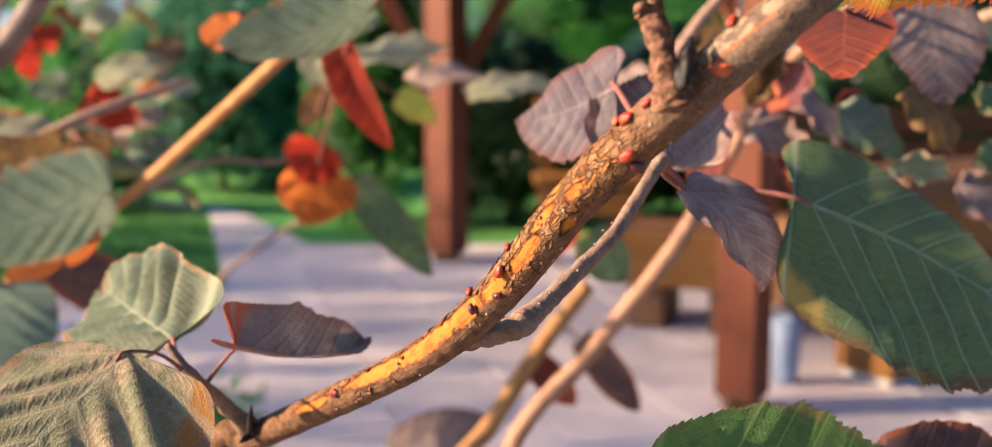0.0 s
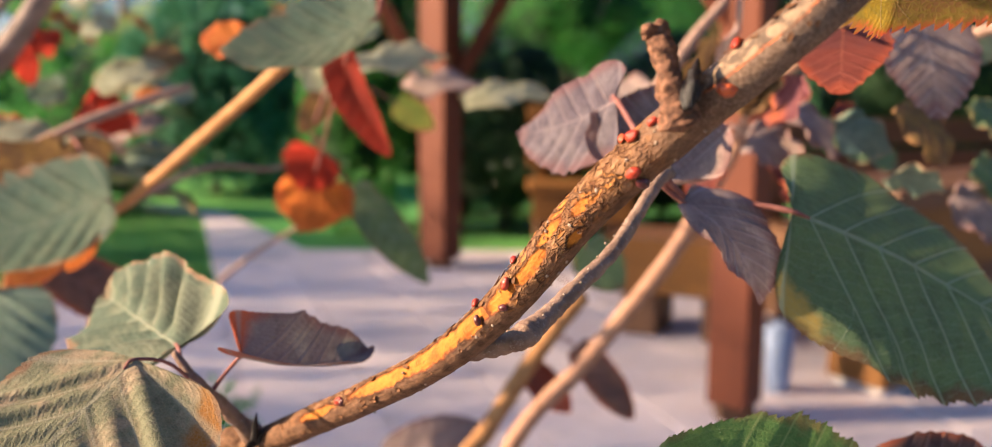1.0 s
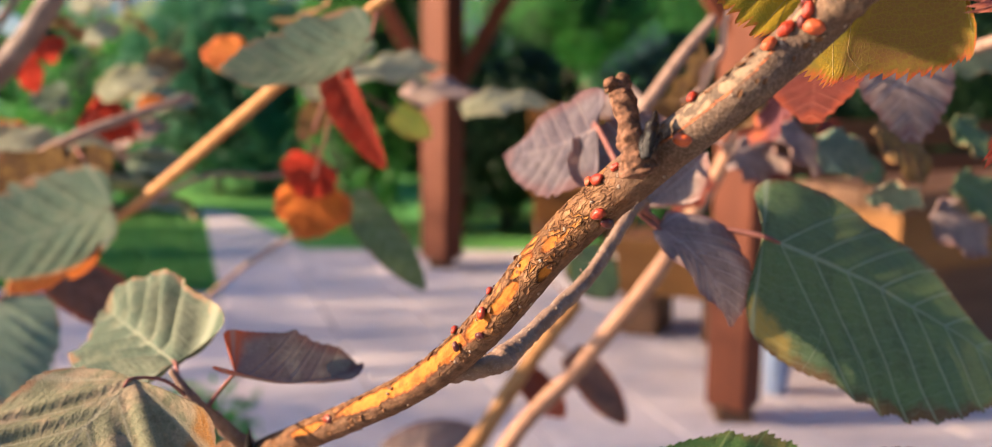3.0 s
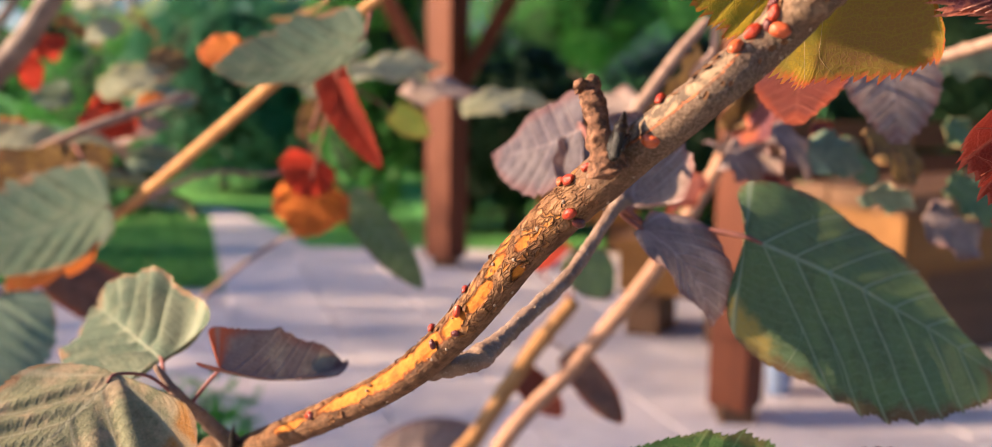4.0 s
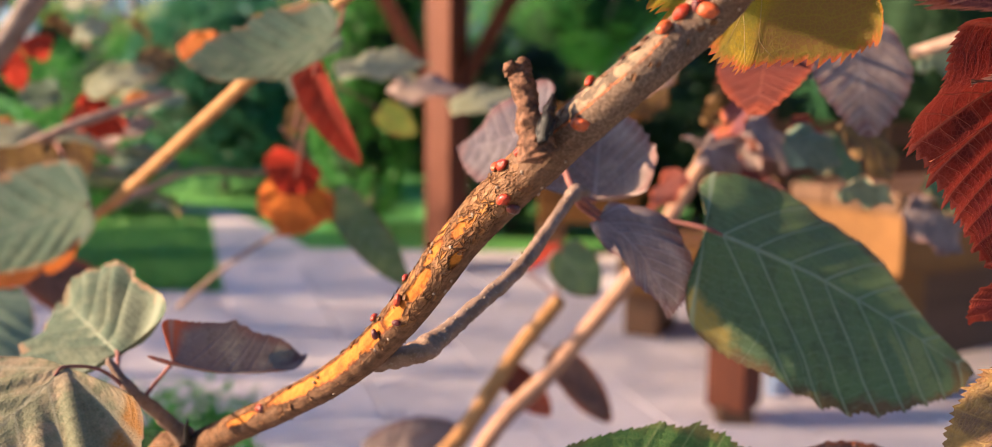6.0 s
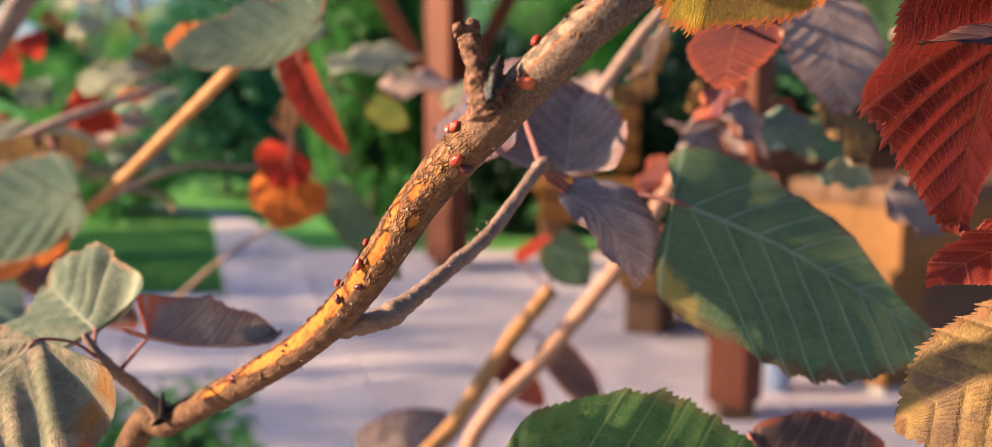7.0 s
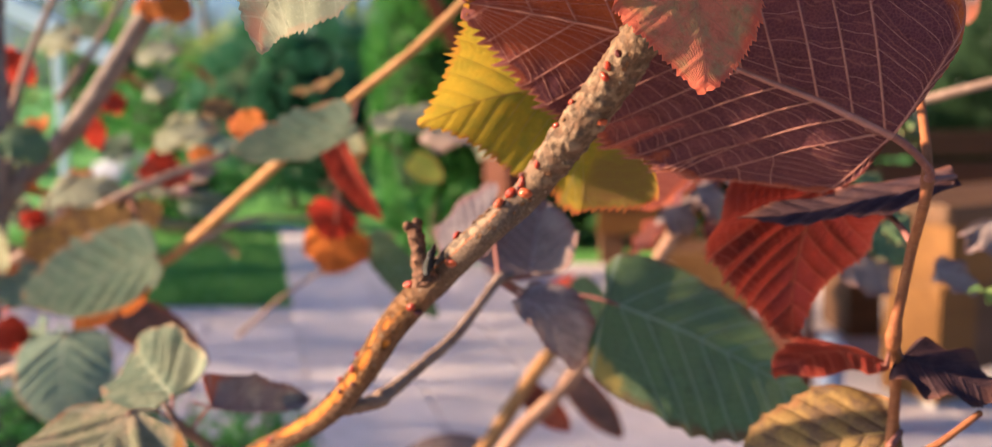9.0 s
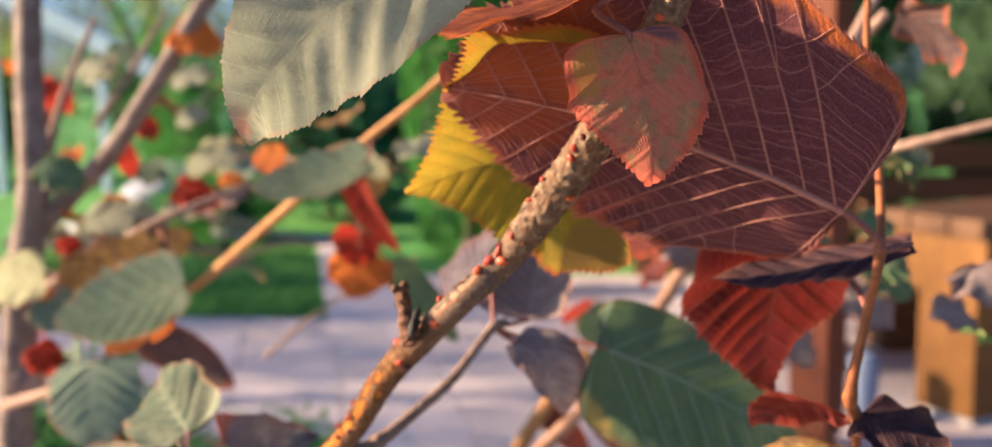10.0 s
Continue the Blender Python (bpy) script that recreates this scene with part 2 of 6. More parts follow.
BLOTCHED = leaf_material("blotched_leaf", (0.55, 0.155, 0.080), (0.29, 0.195, 0.085), (0.46, 0.085, 0.045), (0.38, 0.14, 0.08), patch=(0.44, 0.62), edge_from=0.82, through=0.20, spot=75.0, glow=(0.60, 0.14, 0.05), ribs=0.5, lace=0.3, spots=((0.03, 0.5, 0.10, 0.8, (0.12, 0.070, 0.078)), (0.22, 0.80, 0.12, 0.18, (0.12, 0.072, 0.075)), (0.40, 0.15, 0.25, 0.12, (0.40, 0.20, 0.045))), tips=(0.52, 0.12, 0.06), quilt=0.4)

PURPLE_FOOT = leaf_material("purple_orange_leaf", (0.19, 0.145, 0.138), (0.29, 0.25, 0.205), (0.17, 0.085, 0.08), (0.28, 0.22, 0.20), through=0.12, spot=60.0, foot=(0.42, 0.09, 0.03))
TWIG = bark_material("twig_bark", (0.20, 0.13, 0.10), (0.33, 0.22, 0.16), (0.42, 0.33, 0.26), 160.0)
GREY_TWIG = bark_material("grey_twig_bark", (0.15, 0.094, 0.064), (0.25, 0.165, 0.116), (0.42, 0.34, 0.28), 160.0)
GOLD_TWIG = bark_material("golden_twig_bark", (0.26, 0.13, 0.045), (0.35, 0.19, 0.072), (0.42, 0.28, 0.14), 90.0)
RED_TWIG = bark_material("red_twig_bark", (0.20, 0.068, 0.026), (0.30, 0.115, 0.04), (0.38, 0.21, 0.11), 160.0)
PINK_TWIG = bark_material("pinkish_twig_bark", (0.25, 0.135, 0.08), (0.35, 0.205, 0.13), (0.43, 0.30, 0.22), 120.0)
TRUNK = bark_material("trunk_bark", (0.14, 0.105, 0.09), (0.26, 0.20, 0.165), (0.36, 0.29, 0.24), 40.0)
PETIOLE = bark_material("leaf_stalk", (0.17, 0.07, 0.06), (0.25, 0.105, 0.08), (0.34, 0.19, 0.14), 200.0)
VEIN_BROWN = bark_material("maroon_vein", (0.33, 0.145, 0.115), (0.41, 0.19, 0.15), (0.47, 0.26, 0.20), 300.0, 0.55)
VEIN_GREEN = bark_material("green_vein", (0.22, 0.27, 0.16), (0.28, 0.33, 0.20), (0.33, 0.37, 0.24), 300.0, 0.5)
VEIN_RED = bark_material("red_vein", (0.30, 0.075, 0.04), (0.38, 0.11, 0.05), (0.42, 0.18, 0.09), 300.0, 0.5)
VEIN_BLOTCH = bark_material("blotched_vein", (0.24, 0.085, 0.055), (0.30, 0.11, 0.07), (0.34, 0.16, 0.10), 300.0, 0.7)
VEIN_OLIVE = bark_material("olive_vein", (0.12, 0.115, 0.065), (0.16, 0.15, 0.085), (0.22, 0.20, 0.12), 300.0, 0.7)
VEIN_YELLOW = bark_material("yellow_vein", (0.30, 0.20, 0.06), (0.38, 0.26, 0.08), (0.5, 0.4, 0.16), 300.0, 0.5)
VEIN_PALE = bark_material("pale_vein", (0.20, 0.20, 0.12), (0.26, 0.25, 0.16), (0.32, 0.31, 0.21), 300.0, 0.5)
VEIN_PURPLE = bark_material("purple_vein", (0.22, 0.15, 0.14), (0.28, 0.20, 0.18), (0.34, 0.26, 0.24), 300.0, 0.5)
VEIN_DUSK = bark_material("dusky_vein", (0.075, 0.045, 0.045), (0.10, 0.062, 0.060), (0.14, 0.09, 0.085), 300.0, 0.6)
VEINS = {"pale_olive_leaf": VEIN_PALE, "dark_purple_leaf": VEIN_PURPLE, "crimson_leaf": VEIN_RED, "dusky_leaf": VEIN_DUSK, "rust_leaf": VEIN_RED, "green_leaf": VEIN_GREEN, "olive_leaf": VEIN_OLIVE, "grey_green_leaf": VEIN_PALE, "teal_grey_leaf": VEIN_PALE, "purple_leaf": VEIN_PURPLE, "purple_orange_leaf": VEIN_PURPLE,
         "dark_brown_leaf": VEIN_PURPLE, "dull_red_leaf": VEIN_RED, "blotched_leaf": VEIN_BLOTCH, "fresh_green_leaf": VEIN_GREEN, "red_leaf": VEIN_RED,
         "orange_leaf": VEIN_RED, "yellow_leaf": VEIN_YELLOW, "tan_yellow_leaf": VEIN_YELLOW, "lime_leaf": VEIN_YELLOW}


def stem_bark():
    """Brown hazel bark: fibrous, cracked into small plates, with yellow inner wood where it has peeled."""
    n = Nodes("peeling_bark", 0.7)
    sheet = n.tree.nodes.new("ShaderNodeMapping")
    sheet.inputs["Scale"].default_value = (1.0, 0.45, 1.0)
    n.put(sheet.inputs["Vector"], n.coord.outputs["UV"])
    warp = n.tree.nodes.new("ShaderNodeTexNoise")
    warp.inputs["Scale"].default_value = 4.0
    n.put(warp.inputs["Vector"], sheet.outputs[0])
    bent = n.tree.nodes.new("ShaderNodeMix")
    bent.data_type = "VECTOR"
    bent.inputs[0].default_value = 0.28
    n.put(bent.inputs[4], sheet.outputs[0])
    n.put(bent.inputs[5], warp.outputs["Color"])

    def plates(feature):
        v = n.tree.nodes.new("ShaderNodeTexVoronoi")
        v.feature = feature
        v.inputs["Scale"].default_value = 7.0
        n.put(v.inputs["Vector"], bent.outputs[1])
        return v

    crackle = n.attr("crackle")
    rim = plates("DISTANCE_TO_EDGE").outputs["Distance"]
    crack = n.math("MULTIPLY", n.math("SUBTRACT", 1.0, n.ramp(rim, 0.008, 0.065)), crackle)
    lifted = n.math("MULTIPLY", n.math("SUBTRACT", n.ramp(rim, 0.05, 0.11), n.ramp(rim, 0.13, 0.3)), crackle)
    pick = n.tree.nodes.new("ShaderNodeSeparateColor")
    n.put(pick.inputs[0], plates("F1").outputs["Color"])
    fibre = n.noise(9.0, 6, 0.65, "UV", (1.0, 0.16, 1.0))
    a = n.noise(260.0, 6, 0.65)
    b = n.noise(1500.0, 5)
    c = n.noise(60.0, 3)
    col = n.mix(n.ramp(a, 0.32, 0.68), (0.066, 0.036, 0.021), (0.18, 0.100, 0.055))
    col = n.mix(n.math("MULTIPLY", n.ramp(fibre, 0.45, 0.7), 0.5), col, (0.25, 0.140, 0.072))
    col = n.mix(n.math("MULTIPLY", n.ramp(c, 0.5, 0.7), 0.5), col, (0.13, 0.080, 0.053))
    col = n.mix(n.math("MULTIPLY", n.ramp(b, 0.6, 0.72), 0.3), col, (0.34, 0.215, 0.12))
    col = n.mix(n.math("MULTIPLY", n.attr("aged"), 0.72), col, n.mix(n.ramp(b, 0.35, 0.65), (0.088, 0.062, 0.046), (0.205, 0.152, 0.112)))
    col = n.mix(n.math("MULTIPLY", crackle, 0.6), col, n.mix(n.ramp(a, 0.35, 0.65), (0.19, 0.095, 0.042), (0.38, 0.205, 0.09)))
    ash = n.mix(n.ramp(n.noise(300.0, 5), 0.4, 0.6), (0.10, 0.074, 0.054), (0.32, 0.225, 0.14))
    col = n.mix(n.math("MULTIPLY", n.attr("grey"), 0.8), col, ash)
    col = n.mix(n.attr("rust"), col, (0.46, 0.12, 0.025))
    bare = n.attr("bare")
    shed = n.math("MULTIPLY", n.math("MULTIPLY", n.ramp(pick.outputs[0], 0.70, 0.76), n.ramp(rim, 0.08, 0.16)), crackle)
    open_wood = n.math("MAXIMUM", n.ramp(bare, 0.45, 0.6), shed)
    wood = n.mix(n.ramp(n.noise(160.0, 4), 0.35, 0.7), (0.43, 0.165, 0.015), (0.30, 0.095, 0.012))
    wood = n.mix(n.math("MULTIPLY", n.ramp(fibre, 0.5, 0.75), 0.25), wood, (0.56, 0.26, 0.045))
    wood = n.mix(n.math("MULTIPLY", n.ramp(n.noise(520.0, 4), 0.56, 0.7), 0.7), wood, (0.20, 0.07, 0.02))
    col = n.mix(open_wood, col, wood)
    col = n.mix(n.math("MULTIPLY", lifted, 0.45), col, (0.34, 0.17, 0.06))
    dark = n.mix(n.ramp(n.noise(90.0, 2), 0.4, 0.6), (0.028, 0.013, 0.008), (0.15, 0.045, 0.014))
    col = n.mix(n.math("MULTIPLY", n.math("MAXIMUM", n.attr("lip"), n.math("MULTIPLY", crack, 0.45)), 0.95), col, dark)
    n.color(col)
    n.put(n.bsdf.inputs["Roughness"], n.math("SUBTRACT", 0.75, n.math("MULTIPLY", open_wood, 0.2)))
    height = n.math("ADD", n.math("MULTIPLY", a, 0.7), n.math("ADD", n.math("MULTIPLY", b, 0.4), n.math("MULTIPLY", fibre, 0.5)))
    height = n.math("ADD", height, n.math("SUBTRACT", n.math("MULTIPLY", lifted, 0.7), n.math("ADD", n.math("MULTIPLY", crack, 1.4), n.math("MULTIPLY", shed, 0.6))))
    n.bsdf.inputs["Specular IOR Level"].default_value = 0.06
    n.bump(height, 1.0, 0.0009)
    return n.mat


STEM_BARK = stem_bark()
STUB_BARK = bark_material("stub_bark", (0.050, 0.024, 0.014), (0.23, 0.115, 0.062), (0.40, 0.25, 0.16), 520.0)
FLAKE = bark_material("bark_flake", (0.13, 0.06, 0.028), (0.28, 0.14, 0.06), (0.42, 0.25, 0.12), 300.0)
LENTICEL = bark_material("pale_lenticel", (0.27, 0.195, 0.135), (0.35, 0.265, 0.19), (0.42, 0.34, 0.26), 300.0)
DEAD_BUD = bark_material("black_bud", (0.006, 0.004, 0.003), (0.012, 0.008, 0.006), (0.030, 0.018, 0.012), 300.0, 0.35)


DEAD_BUD.node_tree.nodes["Principled BSDF"].inputs["Specular IOR Level"].default_value = 0.3


# scale insects on the bark, modelled as glossy domes
def insect_material(name, a, b):
    n = Nodes(name, 0.3)
    skin = n.mix(n.ramp(n.noise(500.0, 4), 0.35, 0.65), a, b)
    n.color(n.mix(n.ramp(n.noise(900.0, 3), 0.58, 0.70), skin, tuple(c * 0.25 for c in b)))
    n.bsdf.inputs["Specular IOR Level"].default_value = 0.3
    n.bsdf.inputs["Coat Weight"].default_value = 0.2
    n.bsdf.inputs["Coat Roughness"].default_value = 0.1
    n.bump(n.noise(700.0, 3), 0.25, 0.0004)
    return n.mat


INSECT_RED = insect_material("amber_insect", (0.42, 0.050, 0.010), (0.20, 0.018, 0.007))
INSECT_ORANGE = insect_material("orange_insect", (0.50, 0.11, 0.022), (0.36, 0.06, 0.016))
INSECT_DARK = insect_material("dark_insect", (0.055, 0.012, 0.012), (0.11, 0.02, 0.015))

STAINED = plain_material("red_stained_wood", (0.105, 0.029, 0.011), (0.145, 0.041, 0.015), 2.0, 0.65, 0.3, 0.002, (6, 6, 0.6), random_tint=0.2)
HONEY = plain_material("honey_wood", (0.175, 0.076, 0.013), (0.235, 0.108, 0.020), 2.0, 0.55, 0.3, 0.002, (0.8, 8, 8), random_tint=0.35)
WOOD_DARK = plain_material("dark_wood", (0.10, 0.052, 0.024), (0.15, 0.078, 0.038), 2.0, 0.6, 0.3, 0.002, (0.8, 8, 8))
PAVER = plain_material("paving_stone", (0.67, 0.585, 0.575), (0.745, 0.655, 0.645), 1.5, 0.8, 0.4, 0.003, random_tint=0.2)
JOINT = plain_material("joint_sand", (0.54, 0.47, 0.45), (0.62, 0.54, 0.52), 6.0, 0.9)
GRASS = plain_material("lawn", (0.085, 0.25, 0.045), (0.13, 0.31, 0.055), 0.9, 0.8, 0.6, 0.02, fine=30.0)
BLADE = foliage_material("grass_blades", (0.10, 0.27, 0.045), (0.17, 0.36, 0.06))
# dark green taken near black: the shade behind the patio is in the colour
BUSH_SHADE_DARK = foliage_material("shade_dark_bush", (0.005, 0.024, 0.005), (0.015, 0.050, 0.010), 0.15)
BUSH_TEAL = foliage_material("blue_green_bush", (0.045, 0.17, 0.080), (0.13, 0.32, 0.15))
BUSH_LIGHT = foliage_material("light_bush", (0.24, 0.35, 0.05), (0.50, 0.52, 0.12), 0.5)
LOOSE_CROWN = foliage_material("loose_crown", (0.07, 0.10, 0.035), (0.20, 0.21, 0.07), 0.4)
BUSH_GREEN = foliage_material("green_bush", (0.065, 0.24, 0.028), (0.14, 0.36, 0.05), 0.4)
# near-black colour that paints the deep shade inside the crowns
CORE = plain_material("painted_inner_shade", (0.012, 0.03, 0.010), (0.02, 0.045, 0.015), 8.0, 0.9)
PALE_PAINT = plain_material("pale_blue_paint", (0.66, 0.71, 0.82), (0.72, 0.77, 0.86), 3.0, 0.5)
STONE = plain_material("grey_stone", (0.24, 0.25, 0.30), (0.34, 0.35, 0.40), 5.0, 0.8, 0.5, 0.01)
PINK = foliage_material("pink_petals", (0.62, 0.22, 0.42), (0.75, 0.36, 0.55), 0.4)
WHITE_CAP = plain_material("white_foot", (0.42, 0.40, 0.38), (0.5, 0.48, 0.46), 6.0, 0.5)


# ---- builders ----
def part(name, mesh, material, parent=None, label="", at=None):
    """Links a mesh or bmesh as one object under a thing or a part."""
    if isinstance(mesh, bmesh.types.BMesh):
        data = bpy.data.meshes.new(name)
        mesh.to_mesh(data)
        mesh.free()
    else:
        data = mesh
    if material and not data.materials:
        data.materials.append(material)
    ob = new(name, data)
    if at is not None:
        ob.location = at
    if parent:
        ob.parent = parent
    if label:
        tagged(ob, label)
    return ob


def thing(name, at, label, category, group=""):
    ob = new(name)
    ob.empty_display_size = 0.05
    ob.location = at
    return tagged(ob, label, category, group)


def smooth(data):
    data.polygons.foreach_set("use_smooth", [True] * len(data.polygons))
    return data


def spline(points, steps):
    """Catmull-Rom points and the run of each along the control points."""
    p = [Vector(q) for q in points]
    p = [p[0] * 2 - p[1]] + p + [p[-1] * 2 - p[-2]]
    out, run = [], []
    for i in range(1, len(p) - 2):
        for k in range(steps):
            t = k / steps
            a, b, c, d = p[i - 1], p[i], p[i + 1], p[i + 2]
            out.append(0.5 * (2 * b + (c - a) * t + (2 * a - 5 * b + 4 * c - d) * t * t + (3 * b - a - 3 * c + d) * t ** 3))
            run.append(i - 1 + t)
    out.append(p[-2])
    run.append(len(points) - 1.0)
    return out, run


def frames(points):
    """Tangent and two cross directions at each point, carried along without twist."""
    out, side = [], None
    for i, q in enumerate(points):
        tan = (points[min(i + 1, len(points) - 1)] - points[max(i - 1, 0)]).normalized()
        if side is None:
            side = tan.cross(Vector((0, 1, 0.2))).normalized()
        side = (side - tan * side.dot(tan)).normalized()
        out.append((tan, side, tan.cross(side)))
    return out


def tube(points, radii, origin=(0, 0, 0), sides=10, steps=6, rough=0.0, scale=80.0, knots=()):
    """A round stem through points, its radius going from one given value to the next, with bark relief and swollen knots."""
    line, run = spline(points, steps)
    fr = frames(line)
    o = Vector(origin)
    verts, faces = [], []
    for q, r, (tan, s, b) in zip(line, run, fr):
        i = min(int(r), len(radii) - 2)
        rad = radii[i] + (radii[i + 1] - radii[i]) * (r - i)
        for k_at, k_size, k_len in knots:
            rad *= 1 + k_size * math.exp(-((r - k_at) / k_len) ** 2)
        for k in range(sides):
            a = math.tau * k / sides
            d = s * math.cos(a) + b * math.sin(a)
            w = q + d * rad
            w += d * rad * rough * (noise.fractal(w * scale, 0.7, 2.0, 3) if rough else 0)
            verts.append(w - o)
    for j in range(len(line) - 1):
        for k in range(sides):
            faces.append((j * sides + k, j * sides + (k + 1) % sides, (j + 1) * sides + (k + 1) % sides, (j + 1) * sides + k))
    n = len(line)
    verts += [line[0] - o - fr[0][0] * radii[0] * 0.4, line[-1] - o + fr[-1][0] * radii[-1] * 0.6]
    for k in range(sides):
        faces.append((n * sides, (k + 1) % sides, k))
        faces.append((n * sides + 1, (n - 1) * sides + k, (n - 1) * sides + (k + 1) % sides))
    data = bpy.data.meshes.new("stem")
    data.from_pydata(verts, [], faces)
    return smooth(data)


def leaf(parent, base, tip, side, width, material, drip=0.0, arch=0.0, cup=0.0, fold=0.0, wave=0.0, pleat=0.0, pairs=8, lobe=0.10, tooth=0.010, cord=0.2, rib=0.6,
         fine=False, point=0.0, skew=0.0, label="", stalk=None, stalk_width=0.0011, seed=1, twist=0.0, under=False, net=0,
         bow=0.0, bend=0.0, folds=(0.0, 0.0), curls=(0.0, 0.0)):
    """A hazel leaf from the foot of its blade to its tip: heart-shaped foot, doubly toothed margin, side veins that fan out at the foot and
    run forward above it, quilted between them. side: the way across the blade. arch and bow bend it along the midrib, bend in its own plane;
    folds and curls (radians) set how each half tilts and rolls towards the open side; cup, fold, wave: parts of its width."""
    rnd = random.Random(seed * 7919 + int(abs(base[0]) * 1e5))
    base, tip, across = Vector(base), Vector(tip), Vector(side)
    length = (tip - base).length
    a = (tip - base).normalized()
    s = (across - a * across.dot(a)).normalized()
    up = a.cross(s)
    open_side = 1 if up.dot(Vector((0, -1, 0.3))) > 0 else -1
    half = width / 2
    rows = pairs * (18 if fine else 6)
    cols = 14 if fine else 7
    phase = rnd.uniform(0, 6)

    def foot_run(d):
        return 0.5 * (d + math.sqrt(d * d + 0.0036))

    def blade_edge(u):
        """Half width, run of the margin and run of the vein's root on the midrib, for a place along the margin."""
        ex = max(0.0, math.sin(math.pi * min(u, 1.0) ** (0.95 - 0.23 * point))) ** (0.60 + 0.18 * point) * (1 - (0.15 + 0.15 * point) * u ** 6)
        ey = u ** (1.22 + 0.38 * point) - lobe * math.sin(math.pi * min(u / 0.4, 1))
        ey = ey * (1 - drip) + drip * max(0.0, (u - 0.88) / 0.12) ** 2
        return ex, ey, max(0.0, foot_run(ey - 0.85 * ex * half / length) - 0.03 * (1 - u))

    def lanes(u):
        """Counts side veins along the margin: few at the foot, evenly spaced on the midrib above it."""
        return pairs * (0.72 * min(1.0, blade_edge(u)[2]) + 0.28 * u)

    def vein_at(lane):
        low, high = 0.0, 1.0
        for _ in range(24):
            mid_run = (low + high) / 2
            low, high = (mid_run, high) if lanes(mid_run) < lane else (low, mid_run)
        return low

    def place(u, v):
        ex, ey, my = blade_edge(u)
        lane = lanes(u)
        sign, w = (1 if v > 0 else -1), abs(v)
        ex *= half * (1 + skew * sign) * (1 + 0.022 * math.cos(math.tau * (lane - 0.5)) * math.sin(math.pi * u))
        ex *= 1 + 0.045 * noise.noise(Vector((u * 9, sign * 3.3, seed * 1.7)))
        y = my + (ey - my) * w
        f, c = folds[v > 0], curls[v > 0]
        if abs(c) < 1e-4:
            c = 1e-4
        x = sign * ex * (math.sin(f + c * w) - math.sin(f)) / c
        z = ex * (math.cos(f) - math.cos(f + c * w)) / c
        z += open_side * (cup * half * (x / half) ** 2 + fold * abs(x) + arch * length * 4 * y * (1 - y))
        z += wave * half * w * w * math.sin(u * 17 + phase + (2 if v > 0 else 0))
        z += pleat * length * math.cos(math.tau * lane) * w * (1.15 - w) * (1 - u ** 4) * min(1.0, u * 5)
        z += 0.010 * length * noise.noise(Vector((x, y * length, 0)) * 55 + Vector((phase, 0, seed)))
        k, kt = 4 * y * (1 - y) * length, 4 * (1 - 2 * y)
        normal = up * open_side
        t = (a + normal * (kt * bow) + s * (kt * bend)).normalized()
        across_here = (s - t * s.dot(t)).normalized()
        out = t.cross(across_here)
        if out.dot(normal) < 0:
            out = -out
        if twist:
            ca, sa = math.cos(twist * y), math.sin(twist * y)
            across_here, out = across_here * ca + out * sa, out * ca - across_here * sa
        return a * (y * length) + normal * (k * bow) + s * (k * bend) + across_here * x + out * z

    verts, faces, uvs, run = [], [], [], []
    for i in range(rows + 1):
        u = i / rows
        for j in range(-cols, cols + 1):
            v = j / cols
            p = place(u, v)
            if abs(j) == cols and 0 < i < rows:
                outward = p - place(u, v * 0.8)
                step = i % 3
                grow = tooth * width * rnd.uniform(0.6, 1.35) * (1.0 if step == 2 else 0.35 if step == 1 else -0.35)
                if abs(lanes(u) % 1.0 - 0.5) < 0.09:
                    grow += tooth * width * 0.8
                p = p + (outward.normalized() + a * 0.5) * grow
            verts.append(p)
            uvs.append((lanes(u), 0.5 + 0.5 * v))
            run.append(u)
    n = 2 * cols + 1
    for i in range(rows):
        for j in range(n - 1):
            faces.append((i * n + j, i * n + j + 1, (i + 1) * n + j + 1, (i + 1) * n + j))
    data = bpy.data.meshes.new("blade")
    data.from_pydata(verts, [], faces)
    data.attributes.new("along", "FLOAT", "POINT").data.foreach_set("value", run)
    layer = data.uv_layers.new(name="UVMap")
    layer.data.foreach_set("uv", [c for loop in data.loops for c in uvs[loop.vertex_index]])
    smooth(data)
    blade = part("leaf", data, material, parent, label, base - parent.location)
    vein_mat = VEINS.get(material.name, VEIN_BROWN)
    r = (0.0065 * width + 0.0003) * rib
    sunk = up * (r * open_side * (0.15 if under else -0.7))
    mid = [place(k / 14, 0.0) + sunk for k in range(15) if k == 0 or place(k / 14, 0.0).length > 0.04 * length]
    part("midrib", tube(mid, [r * (1 - 0.85 * k / (len(mid) - 1)) for k in range(len(mid))], sides=7, steps=3), vein_mat, blade)
    if fine:
        for k in range(pairs - 1):
            for sign in (-1, 1):
                u = vein_at(k + 0.5)
                line = [place(u, sign * w) + sunk * cord * 0.8 for w in (0.0, 0.2, 0.4, 0.6, 0.8, 0.97)]
                rr = r * cord * (1 - 0.05 * k)
                part("side_vein", tube(line, [rr * (1 - 0.15 * q) for q in range(6)], sides=5, steps=2), vein_mat, blade)
    if fine:
        nv, nf = [], []

        def veinlet(line, thick):
            piece = tube(line, [thick] * len(line), sides=4, steps=2)
            o = len(nv)
            nv.extend(v.co.copy() for v in piece.vertices)
            nf.extend(tuple(o + i for i in f.vertices) for f in piece.polygons)
            bpy.data.meshes.remove(piece)

        for k in range(pairs - 1):
            here, after, before = vein_at(k + 0.5), vein_at(k + 1.5), vein_at(max(0.04, k - 0.5))
